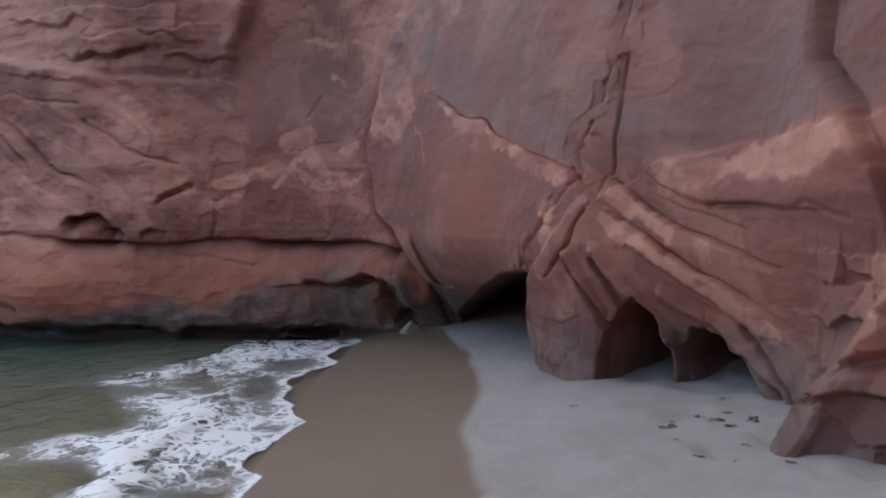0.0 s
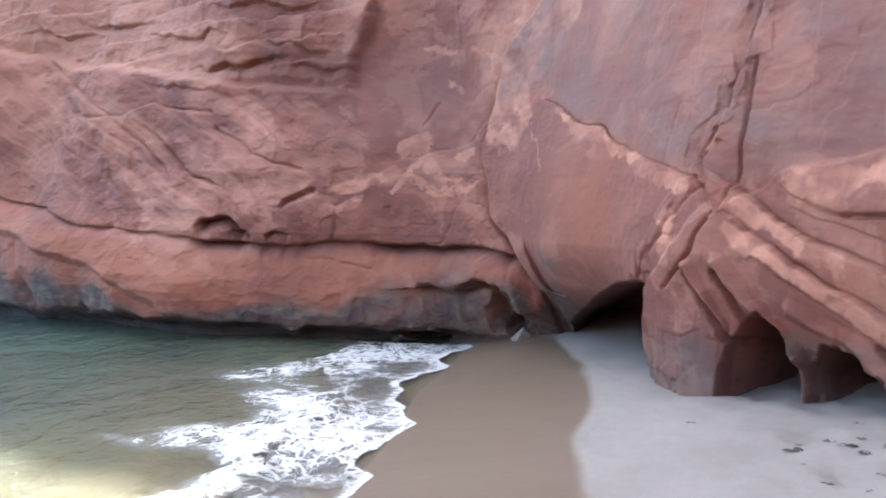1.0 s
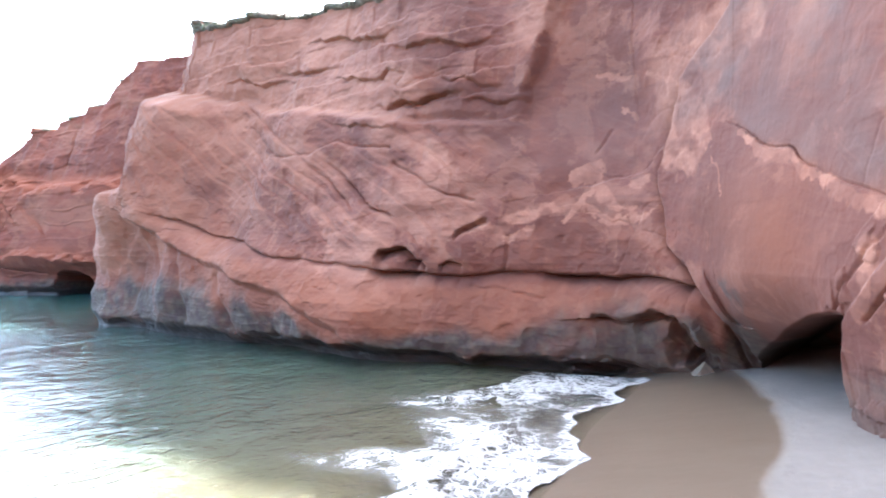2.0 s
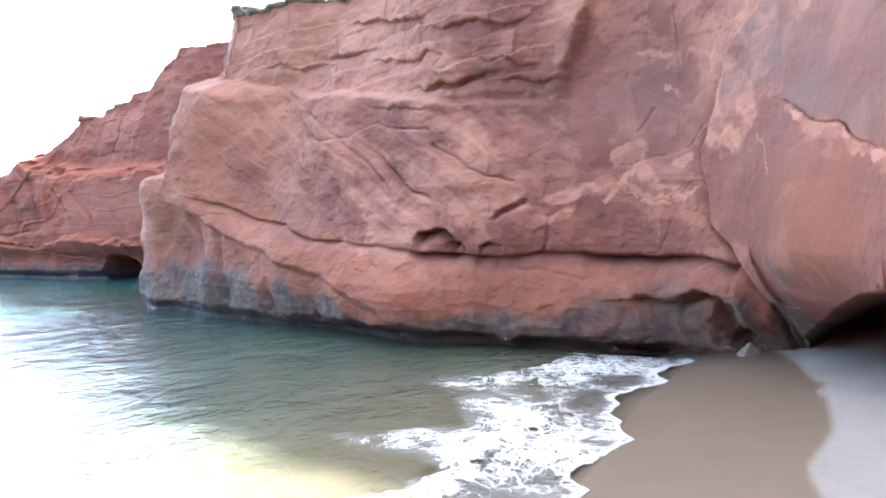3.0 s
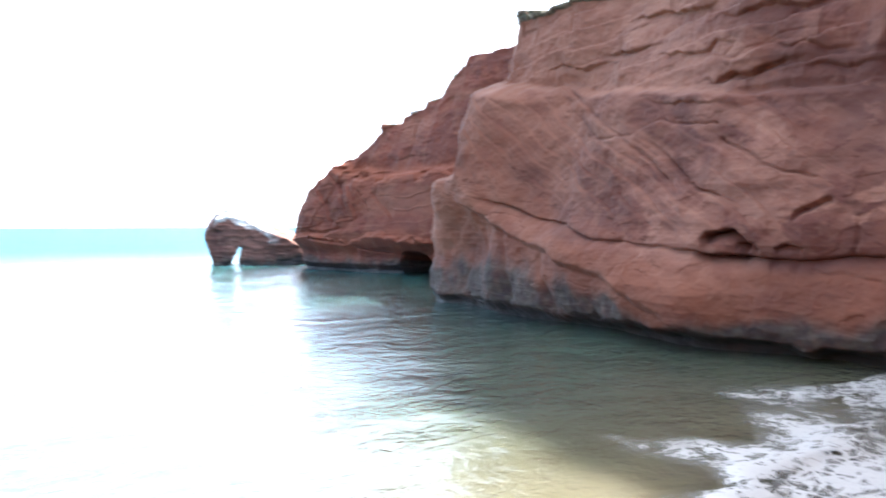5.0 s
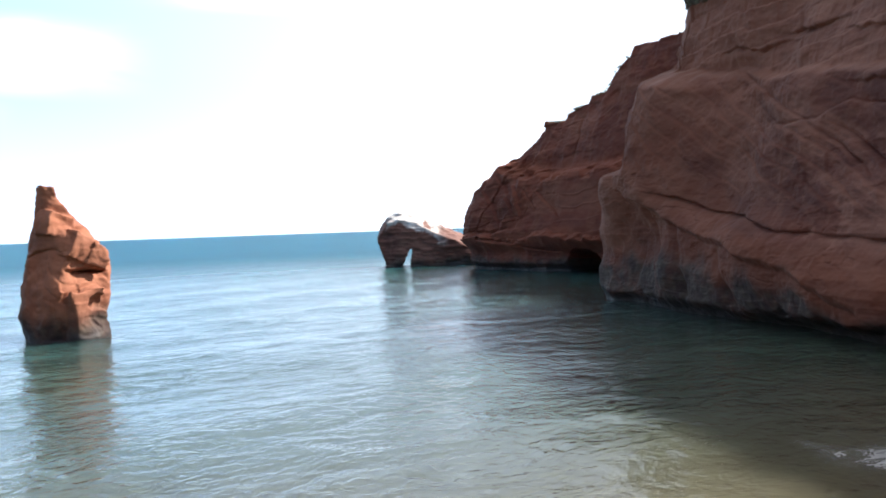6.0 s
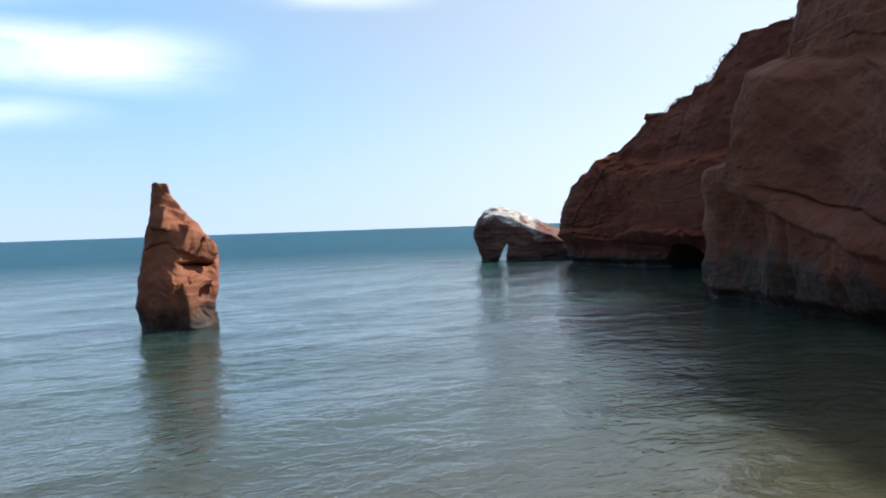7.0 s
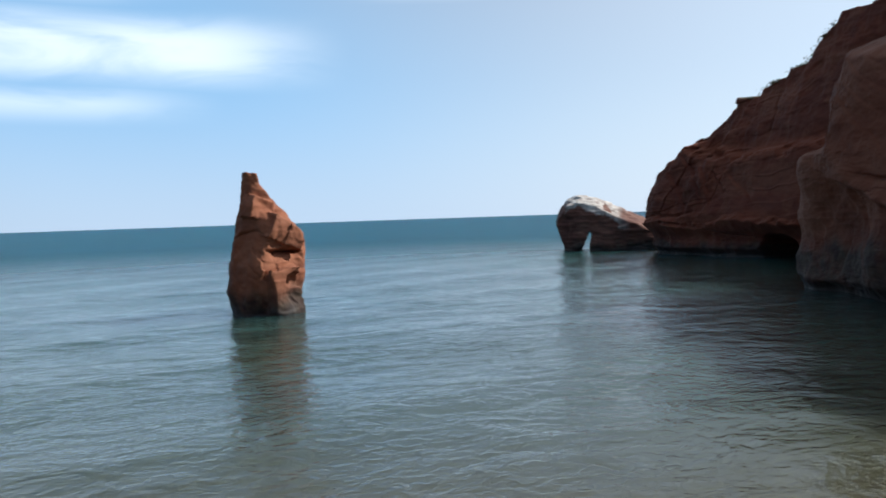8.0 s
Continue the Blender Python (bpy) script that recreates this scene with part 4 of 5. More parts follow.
# smooth bare wall over the cave
bare = np.exp(-(((U - 14.5) / 3.2) ** 2) - ((Z - 3.4) / 1.7) ** 2)
far.hollow(14.4, 0.15, 1.35, 1.15, 2.4, 0.3)
for line, w_, d_ in (([(23.5, 2.3), (21.5, 2.2), (20, 2.5)], 0.10, 0.3), ([(21.9, 5.4), (20.6, 4.3), (19.9, 3.6)], 0.05, 0.14), ([(19.3, 4.6), (18.4, 3.9), (18.0, 3.5)], 0.05, 0.14),
                     ([(22.5, 1.9), (19, 1.5)], 0.08, 0.28), ([(19.6, 1.45), (17.2, 1.2), (15.8, 1.15)], 0.05, 0.14), ([(16.8, 8.6), (16.6, 7.4), (16.7, 6.6)], 0.05, 0.12)):
    far.groove(line, w_, d_)
for line, amount in (([(20.6, 5.3), (19.7, 4.3), (19.2, 3.5)], -0.22), ([(21.9, 5.4), (20.6, 4.3), (19.9, 3.6)], -0.2), ([(17.9, 4.3), (17.2, 3.8), (16.4, 3.3)], -0.16), ([(22.8, 4.6), (21.9, 3.6), (21.2, 2.9)], -0.2)):
    far.step(line, amount, 0.5, 0.05)
# thin beds in the brow
q4 = (Z + 0.05 * U + 0.25 * n_mid + 0.3 * n_big) / 0.75
bed = q4 - np.floor(q4)
far.D += smooth(0.4, 1.2, Z - band) * 0.06 * (0.6 + 0.8 * vnoise(np.floor(q4) * 2.1, U * 0.5, 0 * U, 41)) * (bed - 0.5) * smooth(0, 0.1, 1 - bed)
far.D += (0.28 * n_big + 0.06 * n_mid + 0.05 * ridged(x * 0.8, y * 0.8, Z * 1.1, 3, 42)) * (1 - 0.8 * bare)
far.D -= 0.35 * (1 - smooth(0.1, 0.5, Z))
weed = 0.85 * (1 - smooth(0.5, 0.95, Z + 0.2 * n_mid))
wet = 1 - smooth(0.15, 0.55, Z + 0.15 * n_mid)
iron = np.clip(0.6 * np.exp(-((Z - band) / 0.5) ** 2) + 0.5 * np.exp(-((Z - low) / 0.4) ** 2), 0, 1)
cliff_far = face_object("cliff_far", far, MAT_FAR, (-26, 50), 0.5, "red sandstone headland stepping down into the sea", 0 * U, iron, weed, wet, fbm(U * 0.3, Z * 0.5, 0 * U, 5, 35, 0.6) - 0.45 * smooth(0.3, 0.8, Z - band), 0 * U)

# ---------------------------------------------------------------- rocks in the sea
def surface(field, lo, hi, cell):
    """The surface field = 0 as quads, one vertex in each cell that it crosses."""
    ax = [np.arange(a, b + cell, cell) for a, b in zip(lo, hi)]
    gx_, gy_, gz_ = np.meshgrid(*ax, indexing="ij")
    v = field(gx_, gy_, gz_).astype(np.float32)
    n = v.shape
    total = np.zeros((n[0] - 1, n[1] - 1, n[2] - 1, 3), np.float32)
    count = np.zeros((n[0] - 1, n[1] - 1, n[2] - 1), np.float32)
    for axis in range(3):
        sl0 = [slice(None)] * 3
        sl1 = [slice(None)] * 3
        sl0[axis], sl1[axis] = slice(0, -1), slice(1, None)
        a_, b_ = v[tuple(sl0)], v[tuple(sl1)]
        cross = (a_ < 0) != (b_ < 0)
        t = np.where(cross, a_ / np.where(a_ == b_, 1, a_ - b_), 0)
        others = [k for k in range(3) if k != axis]
        for i in (0, 1):
            for j in (0, 1):
                sl = [slice(None)] * 3
                m0, m1 = n[others[0]] - 1, n[others[1]] - 1
                sl[others[0]], sl[others[1]] = slice(i, i + m0), slice(j, j + m1)
                c, tt = cross[tuple(sl)], t[tuple(sl)]
                count += c
                total[..., axis] += np.where(c, tt, 0)
                total[..., others[0]] += np.where(c, i, 0)
                total[..., others[1]] += np.where(c, j, 0)
    live = count > 0
    index = np.full(live.shape, -1)
    index[live] = np.arange(live.sum())
    cells_ = np.argwhere(live)
    verts = (cells_ + total[live] / count[live][:, None]) * cell + np.array(lo)
    quads = []
    for axis in range(3):
        sl0 = [slice(None)] * 3
        sl1 = [slice(None)] * 3
        sl0[axis], sl1[axis] = slice(0, -1), slice(1, None)
        a_, b_ = v[tuple(sl0)], v[tuple(sl1)]
        o1, o2 = [k for k in range(3) if k != axis]
        cr = np.argwhere((a_ < 0) != (b_ < 0))
        cr = cr[(cr[:, o1] > 0) & (cr[:, o2] > 0) & (cr[:, o1] < n[o1] - 1) & (cr[:, o2] < n[o2] - 1)]
        e1, e2 = np.eye(3, dtype=int)[o1], np.eye(3, dtype=int)[o2]
        q = np.stack([index[tuple((cr - s).T)] for s in (e1 + e2, e2, 0 * e1, e1)], 1)
        inside = a_[tuple(cr.T)] < 0
        if axis == 1:
            inside = ~inside
        q[~inside] = q[~inside][:, ::-1]
        quads.append(q)
    return verts, np.concatenate(quads)


def near_waterline(verts, low, high):
    z_ = verts[:, 2]
    wob = 0.25 * fbm(verts[:, 0] * 1.2, verts[:, 1] * 1.2, z_ * 0.6, 3, 90)
    return 1 - smooth(low, high, z_ + wob)


def rock(name, field, lo, hi, cell, origin, turn, mat, label, bleach_of, weed_z, pieces):
    """A rock in the sea; pieces: (name, label, test) for what looks different from its body, tested in order."""
    verts, quads = surface(field, lo, hi, cell)
    attrs = {"bleach": bleach_of(verts), "iron": np.zeros(len(verts)), "weed": near_waterline(verts, *weed_z), "wet": near_waterline(verts, 0.1, 0.45), "grey": np.zeros(len(verts)), "mottle_shade": fbm(verts[:, 0] * 0.8, verts[:, 1] * 0.8, verts[:, 2] * 1.3, 4, 92)}
    normals = np.zeros(verts.shape)
    flat = np.cross(verts[quads[:, 2]] - verts[quads[:, 0]], verts[quads[:, 3]] - verts[quads[:, 1]])
    for k in range(4):
        np.add.at(normals, quads[:, k], flat)
    normals /= np.linalg.norm(normals, axis=1)[:, None] + 1e-9
    thing = new(name)
    thing.matrix_world = pose(*origin, 0, 0, turn)
    centre, free = verts[quads].mean(1), np.ones(len(quads), bool)
    for piece, about, test in [*pieces, ("body", "", lambda v: np.ones(len(v), bool))]:
        own = free & test(centre)
        free &= ~own
        used, index = np.unique(quads[own], return_inverse=True)
        me = mesh_from(piece, verts[used], index.reshape(-1, 4), mat, {k: v[used] for k, v in attrs.items()})
        me.normals_split_custom_set_from_vertices(normals[used])
        ob = new(piece, me)
        ob.parent = thing
        if about:
            tagged(ob, about)
    return tagged(thing, label, "rock")


def ball(x, y, z, c, r):
    return np.sqrt(((x - c[0]) / r[0]) ** 2 + ((y - c[1]) / r[1]) ** 2 + ((z - c[2]) / r[2]) ** 2) - 1


def block(x, y, z, c, half, turn, lean):
    """A box, turned about the vertical and leant over."""
    a_, b_ = radians(turn), radians(lean)
    px, py, pz = x - c[0], y - c[1], z - c[2]
    px, py = px * math.cos(a_) + py * math.sin(a_), -px * math.sin(a_) + py * math.cos(a_)
    px, pz = px * math.cos(b_) + pz * math.sin(b_), -px * math.sin(b_) + pz * math.cos(b_)
    return np.maximum(np.maximum(np.abs(px) - half[0], np.abs(py) - half[1]), np.abs(pz) - half[2])


def stack_field(x, y, z):
    # x: across, y: depth; a prow-like slab with a chimney on top, its beds jutting out
    h = np.clip(z, -1, 5)
    left = np.interp(h, [-1, 0, 0.6, 1.2, 2.1, 2.9, 3.3, 3.6, 4.2], [-0.9, -1.0, -1.18, -1.13, -1.0, -0.86, -0.73, -0.60, -0.52])
    right = np.interp(h, [-1, 0, 0.4, 0.9, 2.0, 2.5, 2.9, 3.05, 3.2, 3.5, 3.65, 3.8, 4.2], [0.6, 0.75, 0.92, 1.04, 1.04, 0.88, 0.64, 0.40, 0.20, 0.02, -0.10, -0.19, -0.24])
    deep = np.interp(h, [-1, 0, 1.0, 2.0, 2.6, 3.3, 4.2], [1.5, 1.45, 1.4, 1.15, 0.95, 0.5, 0.34])
    wx_, wy_, wz_ = (0.12 * vnoise(x * 1.6, y * 1.6, z * 1.6, s_) for s_ in (141, 142, 143))
    x, y, z = x + wx_, y + wy_, z + wz_
    cx, rx = (left + right) / 2, (right - left) / 2
    xs = x - cx - 0.14 * np.clip(-y, 0, 2)
    box = 1.6 + 3.0 * smooth(3.3, 3.8, z)
    f = (np.abs(xs / rx) ** box + np.abs(y / deep) ** box + 1e-6) ** (1 / box) - 1
    f = f * np.minimum(rx, deep) * 0.9
    f = np.maximum(f, z - 4.08)
    # flat cut faces
    rng = np.random.default_rng(5)
    for _ in range(34):
        a_ = rng.uniform(0, 2 * np.pi)
        t_ = rng.uniform(-0.35, 0.45)
        nx, ny, nz = np.cos(a_) * np.cos(t_), np.sin(a_) * np.cos(t_), np.sin(t_)
        zc = rng.uniform(0.3, 3.2)
        k_ = np.interp(zc, [-1, 0, 1.0, 2.0, 2.9, 3.5], [1.1, 1.1, 1.12, 1.08, 0.9, 0.5])
        plane = nx * (x - np.interp(zc, [0, 2, 3, 4], [-0.1, 0.02, -0.2, -0.5])) + ny * y + nz * (z - zc) - k_ * (0.93 + 0.2 * rng.random())
        f = np.maximum(f, plane - 0.8 * np.clip(np.abs(z - zc) - 0.35, 0, 9))
    shell = f
    # beds that jut out, each with a dark recess below
    for cx_, cz_, sx_, drop, depth, tilt in ((-0.3, 2.28, 0.6, 0.09, 0.14, 0.05), (0.48, 1.82, 0.36, 0.24, 0.36, -0.08), (0.05, 3.12, 0.22, 0.12, 0.10, -0.5)):
        b_ = cz_ + tilt * (x - cx_) + 0.05 * vnoise(x * 3, y * 3, z * 0.5, 145) - z
        k_ = np.where(b_ > 0, np.exp(-np.clip(b_, 0, 3) / drop), np.exp(np.clip(b_, -3, 0) / 0.02)) * np.exp(-np.abs((x - cx_) / sx_) ** 4)
        f = f + depth * k_ * (y < 0)
    # the low block in front, with a flat top and a hollowed side
    f = np.minimum(f, block(x, y, z, (0.34, -0.92, 0.36), (0.42, 0.45, 0.96), 32, 6))
    f = np.maximum(f, 0.26 - np.sqrt((x - 0.78) ** 2 + (y + 1.22) ** 2 + (z - 0.95) ** 2))
    # wedges of the lit shoulder
    f = np.minimum(f, block(x, y, z, (0.22, -0.62, 2.42), (0.36, 0.36, 0.34), 40, -28))
    f = np.minimum(f, block(x, y, z, (0.66, -0.45, 2.18), (0.26, 0.36, 0.30), 25, -20))
    f = np.minimum(f, block(x, y, z, (-0.25, -0.42, 2.98), (0.34, 0.3, 0.36), 35, -18))
    f = f + 0.035 * fbm(x * 1.7, y * 1.7, z * 1.9, 3, 22) - 0.014 * ridged(x * 1.6, y * 1.6, z * 1.8, 3, 24)
    # joints that break it into blocks
    w_ = 0.3 * vnoise(x * 1.3, y * 1.3, z * 1.3, 146)
    f = f + 0.024 * vnoise(np.floor((x + w_) * 2.6) * 1.7, np.floor((y - w_) * 2.2) * 1.3, np.floor((z + 0.3 * x + w_) * 2.3) * 1.9, 147) * (1 - smooth(3.0, 3.5, z))
    return f + 0.012 * fbm(x * 9, y * 9, z * 11, 2, 25)


rock("rock_pillar", stack_field, (-2, -2, -1), (2, 2, 4.6), 0.032, (-23.4, 2.83, 0), 83.5, MAT_STACK, "tall orange sandstone stack with a chimney top in the sea",
     lambda v: np.zeros(len(v)), (0.4, 1.1),
     [("chimney", "narrow flat-topped chimney of orange stone", lambda v: v[:, 2] > 3.25), ("foot", "dark wet foot of the stack with weed", lambda v: v[:, 2] < 0.55)])


MAT_ARCH = rock_material("arch_sandstone", (0.12, 0.046, 0.034), (0.19, 0.09, 0.066), (0.15, 0.055, 0.034), 4.0, (0.62, 0.60, 0.57))


def arch_back(x, y):
    """Height of the back of the arch rock: highest at its seaward end, rounded off towards the beach."""
    top = np.interp(x, [-3.6, -3.3, -2.7, -1.9, -0.7, 0.6, 1.8, 2.8, 4.0], [1.7, 2.85, 3.6, 3.85, 3.6, 3.0, 2.45, 2.0, 1.3])
    return top - 0.42 * np.clip(-y - 0.1, 0, 3) ** 1.25


def arch_field(x, y, z):
    body = np.maximum(np.maximum(z - arch_back(x, y), np.abs(y) - 1.8 + 0.12 * z), np.maximum(-3.55 + 0.3 * (2.4 - z).clip(0, 2.2) - x, x - 4.2))
    gap = np.maximum(np.abs(x + 1.35 - 0.3 * (z - 0.5)) - 0.34 * np.sqrt(np.clip((1.35 - z) / 1.5, 0, 1.6)), z - 1.35)
    f = np.maximum(body, -gap)
    return f + 0.13 * fbm(x * 0.6, y * 0.6, z * 0.6, 3, 30) + 0.09 * fbm(x * 1.1, y * 1.1, z * 4.5, 3, 34)


def guano(v):
    """White crust on the back of the rock, running out in streaks."""
    below_top = arch_back(v[:, 0], v[:, 1]) - v[:, 2]
    ragged = 0.30 * fbm(v[:, 0] * 1.6, v[:, 1] * 1.6, v[:, 2] * 0.7, 4, 36)
    return (1 - smooth(0.10, 0.28, below_top + ragged)) * (1 - smooth(0.1, 1.5, v[:, 0] + ragged)) * smooth(-3.0, -2.3, v[:, 0] + ragged)


rock("arch_rock", arch_field, (-5, -3, -1), (5.2, 3, 5.2), 0.07, (-47.3, 29.3, 0), 58.0, MAT_ARCH, "low sandstone rock with a narrow sea arch and a whitened back", guano, (0.3, 0.9),
     [("crust", "white crust of droppings on the back of the rock", lambda v: guano(v) > 0.5), ("foot", "dark wet foot of the arch rock", lambda v: v[:, 2] < 0.5)])

# ---------------------------------------------------------------- foam, turf, beach litter
def foam_material():
    m = Shade("sea_foam")
    p = m.place()
    froth = m.attr("froth")
    bent = m.t.nodes.new("ShaderNodeVectorMath")
    bent.operation = "ADD"
    wob = m.node("TexNoise", Scale=1.3, Detail=4.0)
    m.put(wob.inputs["Vector"], p)
    m.put(bent.inputs[0], m.moved(p, (1.0, 0.75, 1.0), (0, 0, 25)))
    m.put(bent.inputs[1], wob.outputs["Color"])
    net = m.cells(bent.outputs[0], 5.0, "DISTANCE_TO_EDGE")
    net2 = m.cells(bent.outputs[0], 13.0, "DISTANCE_TO_EDGE")
    # the holes close up where the froth is thick
    full = m.math("ADD", m.math("MULTIPLY", m.math("SUBTRACT", froth, 0.14), 0.30), m.span(m.noise(p, 2.4, 5, 0.6), 0.3, 0.7, -0.12, 0.12))
    hole = m.math("SUBTRACT", net, full)
    hole2 = m.math("SUBTRACT", net2, m.math("MULTIPLY", full, 0.8))
    lace = m.math("MAXIMUM", m.span(hole, -0.03, 0.05, 1.0, 0.0), m.math("MULTIPLY", m.span(hole2, -0.04, 0.06, 1.0, 0.0), 0.8))
    film = m.math("MULTIPLY", m.span(froth, 0.12, 0.5), m.ramp(m.noise(p, 1.6, 5, 0.6), (0.35, 0.04), (0.65, 0.22)))
    mask = m.math("ADD", m.math("ADD", m.math("MULTIPLY", lace, m.span(froth, 0.06, 0.5, 0.0, 0.9)), film), m.span(froth, 0.78, 1.1))
    mask = m.math("MINIMUM", mask, 1.0)
    bubbles = m.noise(p, 60, 3, 0.6)
    m.done(m.mix(bubbles, (0.35, 0.318, 0.295), (0.46, 0.425, 0.40)), 0.6, m.bump(m.noise(p, 22, 5), 0.5, 0.02))
    clear = m.node("BsdfTransparent")
    mix = m.node("MixShader")
    m.put(mix.inputs[0], mask)
    m.t.links.new(clear.outputs[0], mix.inputs[1])
    m.t.links.new(m.bsdf.outputs[0], mix.inputs[2])
    m.t.links.new(mix.outputs[0], m.out.inputs[0])
    return m.mat


MAT_FOAM = foam_material()
yy = np.linspace(3.4, 15.25, 420)
dd = np.linspace(-4.6, 0.75, 260)
Dd, Yy = np.meshgrid(dd, yy, indexing="ij")
lobe = 0.22 * np.sin(Yy * 2.1 + 0.8 * np.sin(Yy * 0.9)) + 0.16 * fbm(Yy * 0.9, 0 * Yy, 0 * Yy, 3, 52) - 0.12 * np.abs(np.sin(Yy * 3.3 + 1.1))
Xf = shore_x(Yy) + Dd
inside = lobe - Dd + np.interp(Yy, [6.5, 8.5, 10.5, 15], [0.2, 0.0, -0.2, -0.05])   # metres behind the front of the swash
front = smooth(0.0, 0.05, inside)
reach = np.interp(Yy, [6, 8, 10.5], [2.1, 2.6, 3.1]) + 0.9 * fbm(Yy * 0.5, Dd * 0.3, 0 * Yy, 3, 54)
patch = fbm(Xf * 0.8, Yy * 0.8, 0 * Yy, 4, 56)
froth = front * (0.40 + 0.55 * np.exp(-((inside / 0.16) ** 2)) + 0.25 * patch) * (1 - smooth(reach * 0.55, reach, inside))
crest = np.exp(-(((inside - 1.15 - 0.12 * (9.5 - Yy) - 0.2 * patch) / 0.26) ** 2)) * (1 - smooth(8.5, 13.0, Yy))
froth = np.maximum(froth, front * 0.8 * crest)
froth = np.maximum(froth, front * (0.56 + 0.3 * patch) * smooth(0.1, 0.9, 9.0 - Yy + patch) * np.exp(-(((inside - 0.7) / 0.75) ** 2)))
froth *= smooth(-4.6, -3.9, Dd) * smooth(4.4, 5.6, Yy)
Hs, _ = sand_height(Xf, Yy)
Zf = np.maximum(Hs, 0.0) + 0.005 + 0.007 * np.clip(froth, 0, 1) * (1 + patch) + 0.09 * crest * front
foam = new("foam", mesh_from("foam", np.stack([Xf, Yy, Zf], -1), grid_faces(*Xf.shape), MAT_FOAM, {"froth": np.clip(froth, 0, 1.2)}))
tagged(foam, "lacy white sea foam of a spent wave on the shore", "foam", kind="stuff")


def grass(name, edge_pts, per_metre, size, label):
    """Blades of turf along the brow of a cliff."""
    rng = np.random.default_rng(3)
    seg = np.linalg.norm(np.diff(edge_pts, axis=0), axis=1)
    arc = np.r_[0, np.cumsum(seg)]
    n = int(arc[-1] * per_metre)
    t = rng.uniform(0, arc[-1], n)
    t = t + 0.25 * np.sin(t * 3.1)
    base = np.stack([np.interp(t, arc, edge_pts[:, k]) for k in range(3)], 1)
    keep = vnoise(t * 0.9, 0 * t, 0 * t, 95) > -0.45
    base, t = base[keep], t[keep]
    n = len(t)
    base += np.c_[rng.normal(0, 0.12, (n, 2)), rng.uniform(-0.1, 0.02, n)]
    turn = rng.uniform(0, 2 * np.pi, n)
    tall = size * rng.uniform(0.5, 1.5, n) * (0.7 + 0.5 * vnoise(t * 1.7, 0 * t, 0 * t, 96))
    lean = rng.normal(0, 0.45, (n, 2)) * tall[:, None]
    side = np.c_[np.cos(turn), np.sin(turn), 0 * turn] * (0.016 + 0.02 * rng.random(n))[:, None]
    tip = base + np.c_[lean, tall]
    mid = base + np.c_[lean * 0.35, tall * 0.6]
    v = np.stack([base - side, base + side, mid + side * 0.8, mid - side * 0.8, tip, tip + side * 0.1], 1).reshape(-1, 3)
    k = np.arange(n)[:, None] * 6
    f = np.concatenate([k + np.array([[0, 1, 2, 3]]), k + np.array([[3, 2, 5, 4]])])
    ob = new(name, mesh_from(name, v, f, MAT_GRASS, smooth_faces=False))
    return tagged(ob, label, "grass", kind="stuff")


MAT_GRASS = plain("beach_grass", (0.10, 0.10, 0.055), 0.85, 0.5, 3.0)
mp = main.points()
pick = (main.s > 13.5) & (main.s < 20.6)
grass("brow_grass", mp[pick][:, -1], 300, 0.075, "dark green turf hanging over the cliff edge")


def turf_mat(name, edge_pts, label):
    """A mat of roots and soil that sags over the brow."""
    t = np.gradient(edge_pts[:, :2], axis=0)
    t /= np.linalg.norm(t, axis=1)[:, None]
    out = np.stack([-t[:, 1], t[:, 0]], 1)
    rows = []
    for reach_, drop in ((-0.9, 0.10), (-0.4, 0.14), (0.0, 0.12), (0.12, 0.04), (0.14, -0.08), (0.04, -0.17), (-0.3, -0.2)):
        n1 = fbm(edge_pts[:, 0] * 2.3 + reach_ * 3, edge_pts[:, 1] * 2.3, 0 * t[:, 0] + drop * 9, 3, 97)
        xy = edge_pts[:, :2] + out * (reach_ + 0.10 * n1)[:, None]
        rows.append(np.c_[xy, edge_pts[:, 2] + 0.7 * drop + 0.03 * n1])
    v = np.stack(rows, 1)
    ob = new(name, mesh_from(name, v, grid_faces(*v.shape[:2]), MAT_SOIL))
    return tagged(ob, label, "turf", kind="structure")


MAT_SOIL = plain("turf_soil", (0.10, 0.072, 0.048), 0.95, 0.5, 7.0)
turf_mat("turf_edge", mp[pick][:, -1], "dark mat of turf and soil along the cliff brow")
fp = far.points()
pick = (far.s > 1.0) & (far.s < 4.6)
grass("headland_grass", fp[pick][:, -1], 130, 0.10, "patchy dark green grass on the headland edge")

MAT_WEED = plain("dried_seaweed", (0.03, 0.022, 0.016), 0.7, 0.5, 40.0)


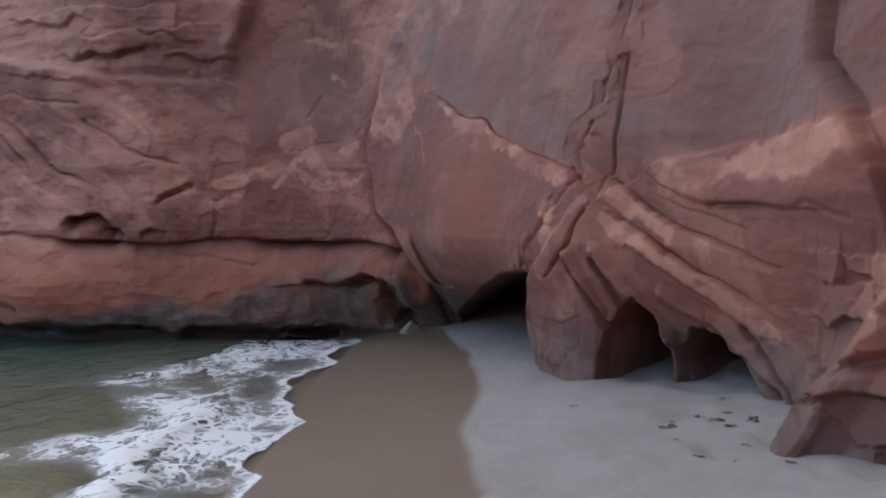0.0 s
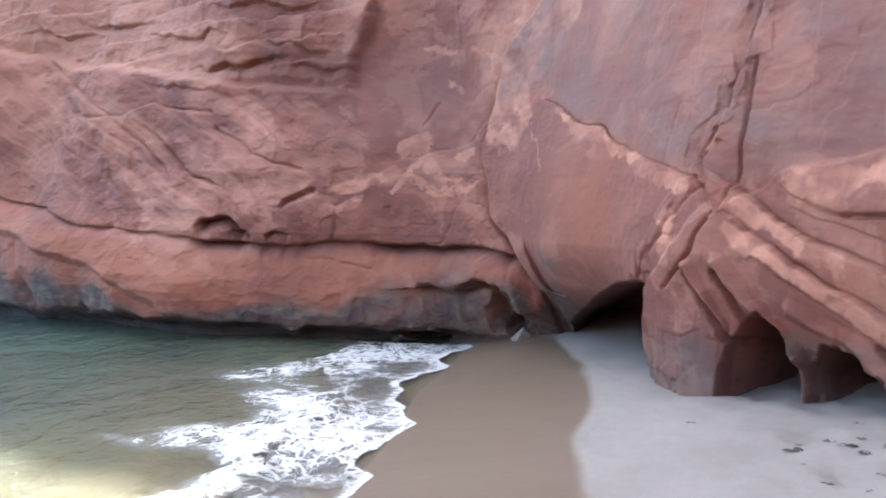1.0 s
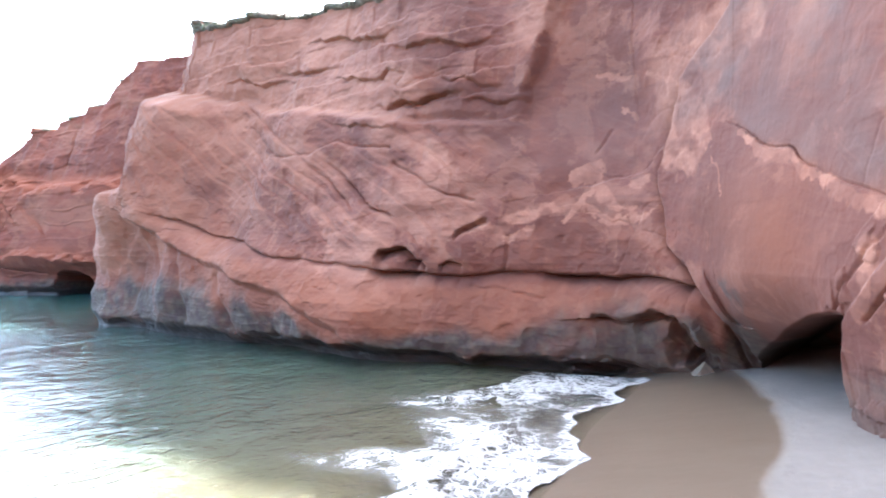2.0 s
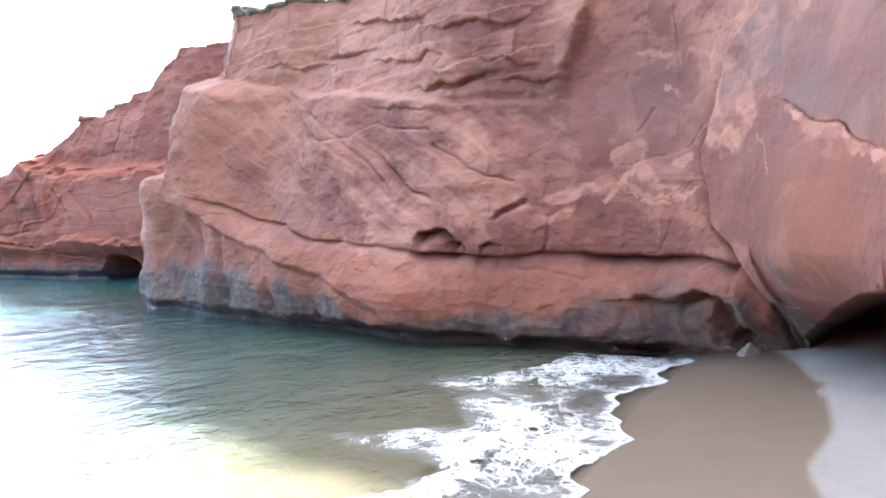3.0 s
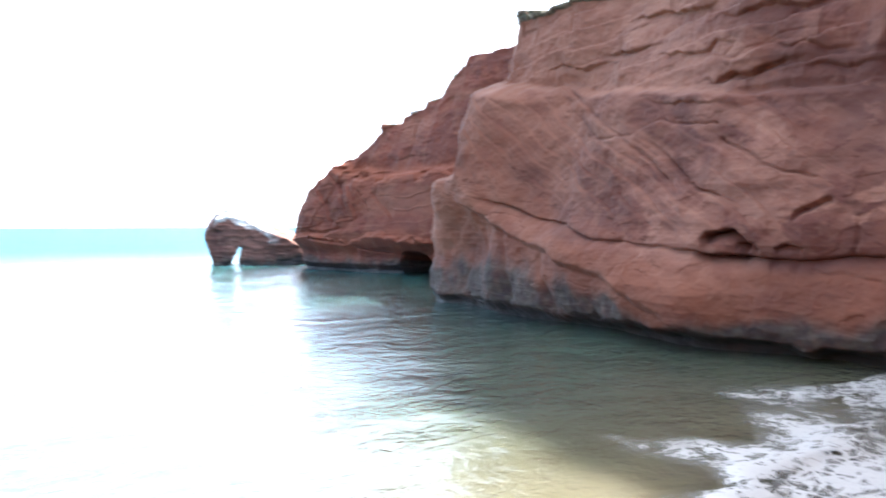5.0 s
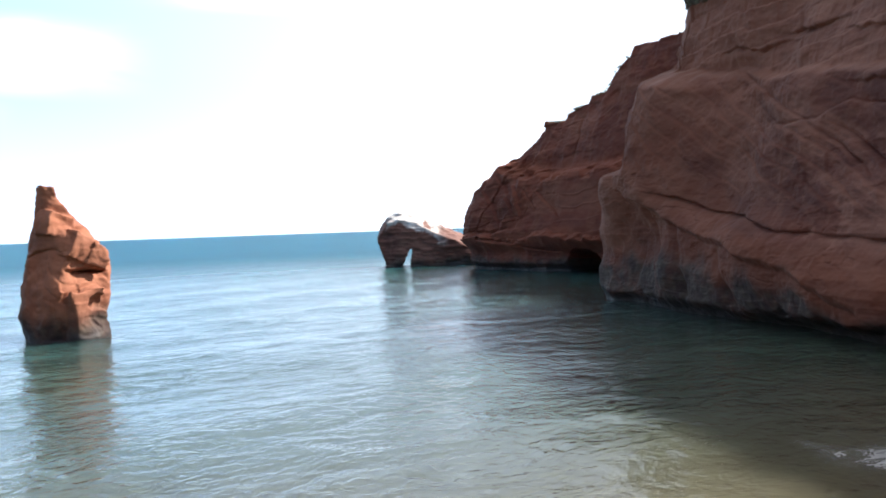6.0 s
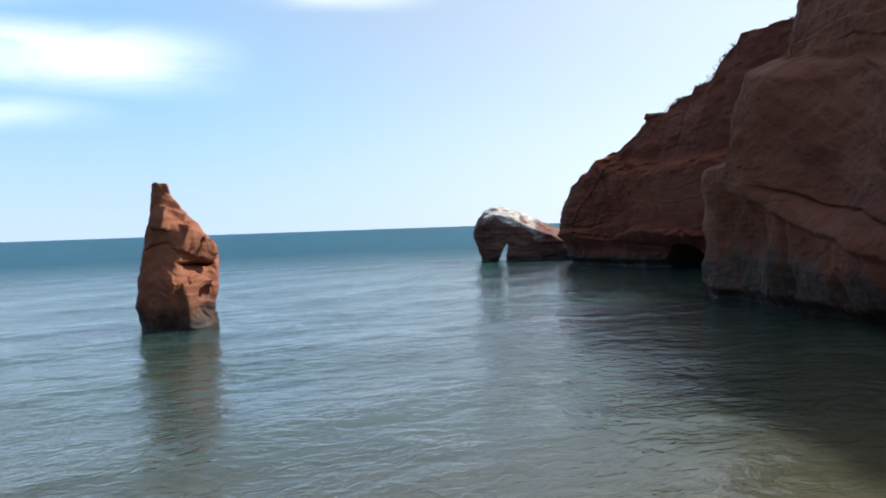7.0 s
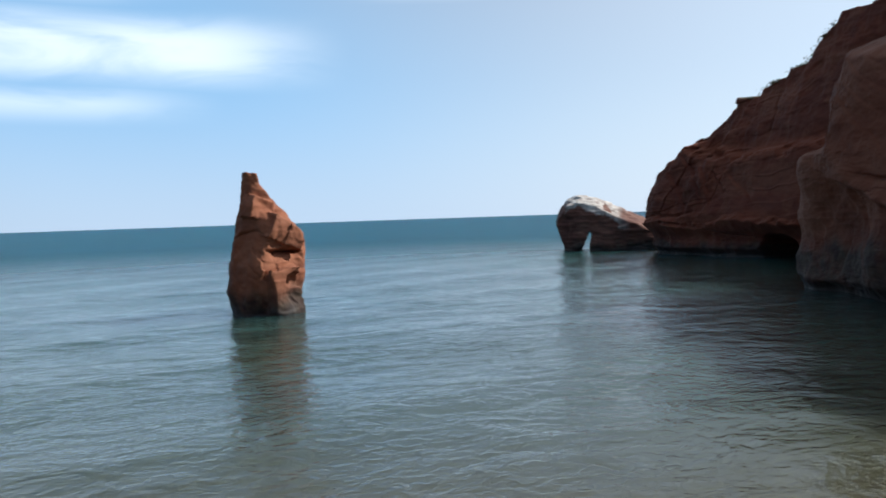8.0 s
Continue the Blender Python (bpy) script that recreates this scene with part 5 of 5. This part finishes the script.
def seaweed(seed, size):
    rng = random.Random(seed)
    bm = bmesh.new()
    for _ in range(rng.randint(6, 10)):
        a0, r0 = rng.uniform(0, 6.28), rng.uniform(0, 0.25) * size
        x0, y0 = r0 * math.cos(a0), r0 * math.sin(a0)
        way, w, rows = rng.uniform(0, 6.28), size * rng.uniform(0.06, 0.14), []
        for k in range(5):
            way += rng.uniform(-0.7, 0.7)
            x0, y0 = x0 + 0.16 * size * math.cos(way), y0 + 0.16 * size * math.sin(way)
            z0 = size * (0.04 + 0.16 * rng.random() * math.sin(math.pi * k / 4))
            c, s = -math.sin(way) * w, math.cos(way) * w
            rows.append((bm.verts.new((x0 + c, y0 + s, z0)), bm.verts.new((x0, y0, z0 + w * 0.6)), bm.verts.new((x0 - c, y0 - s, z0))))
        for r1, r2 in zip(rows, rows[1:]):
            bm.faces.new((r1[0], r1[1], r2[1], r2[0]))
            bm.faces.new((r1[1], r1[2], r2[2], r2[1]))
    me = bpy.data.meshes.new("seaweed_clump")
    bm.to_mesh(me)
    bm.free()
    me.materials.append(MAT_WEED)
    return me


LITTER = [(2.07, 6.97, 0.11), (2.42, 7.22, 0.07), (2.41, 7.12, 0.06), (2.15, 7.12, 0.05), (2.46, 6.88, 0.10), (2.56, 6.77, 0.08), (2.66, 7.12, 0.06), (2.84, 7.66, 0.09), (2.80, 6.88, 0.12), (1.37, 7.97, 0.06),
          (2.86, 6.05, 0.07), (2.70, 5.95, 0.05), (2.05, 6.1, 0.06), (2.5, 6.3, 0.05), (2.25, 5.85, 0.05), (2.62, 5.75, 0.06), (2.0, 6.55, 0.04), (2.9, 6.4, 0.05)]
for k, (x0, y0, size) in enumerate(LITTER):
    ob = new("seaweed_clump", seaweed(k, size))
    ob.matrix_world = pose(x0, y0, float(sand_height(np.array([x0]), np.array([y0]))[0][0]) - 0.003, 0, 0, k * 67)
    tagged(ob, "small dark clump of dried seaweed on the sand", "seaweed", group="seaweed on the beach")

MAT_PALE = plain("buff_stone", (0.145, 0.108, 0.078), 0.9, 0.3, 6.0)


def pebble_field(x, y, z):
    f = ball(x, y, z, (0, 0, 0.0), (0.42, 0.3, 0.5)) * 0.3
    for nx, ny, nz, off in ((0.8, 0, 0.6, 0.2), (-0.75, -0.1, 0.65, 0.2), (0.1, -0.85, 0.5, 0.16), (-0.2, 0.8, 0.5, 0.2)):
        f = np.maximum(f, nx * x + ny * y + nz * z - off)
    return f + 0.03 * fbm(x * 4, y * 4, z * 4, 3, 98)


verts, quads = surface(pebble_field, (-0.6, -0.6, -0.4), (0.6, 0.6, 0.7), 0.03)
beach_rock = new("beach_rock", mesh_from("beach_rock", verts, quads, MAT_PALE))
beach_rock.matrix_world = pose(-0.62, 15.0, 0.26, 0, 0, 20) @ Matrix.Scale(0.6, 4)
tagged(beach_rock, "pale buff wedge of stone at the cliff foot", "rock")
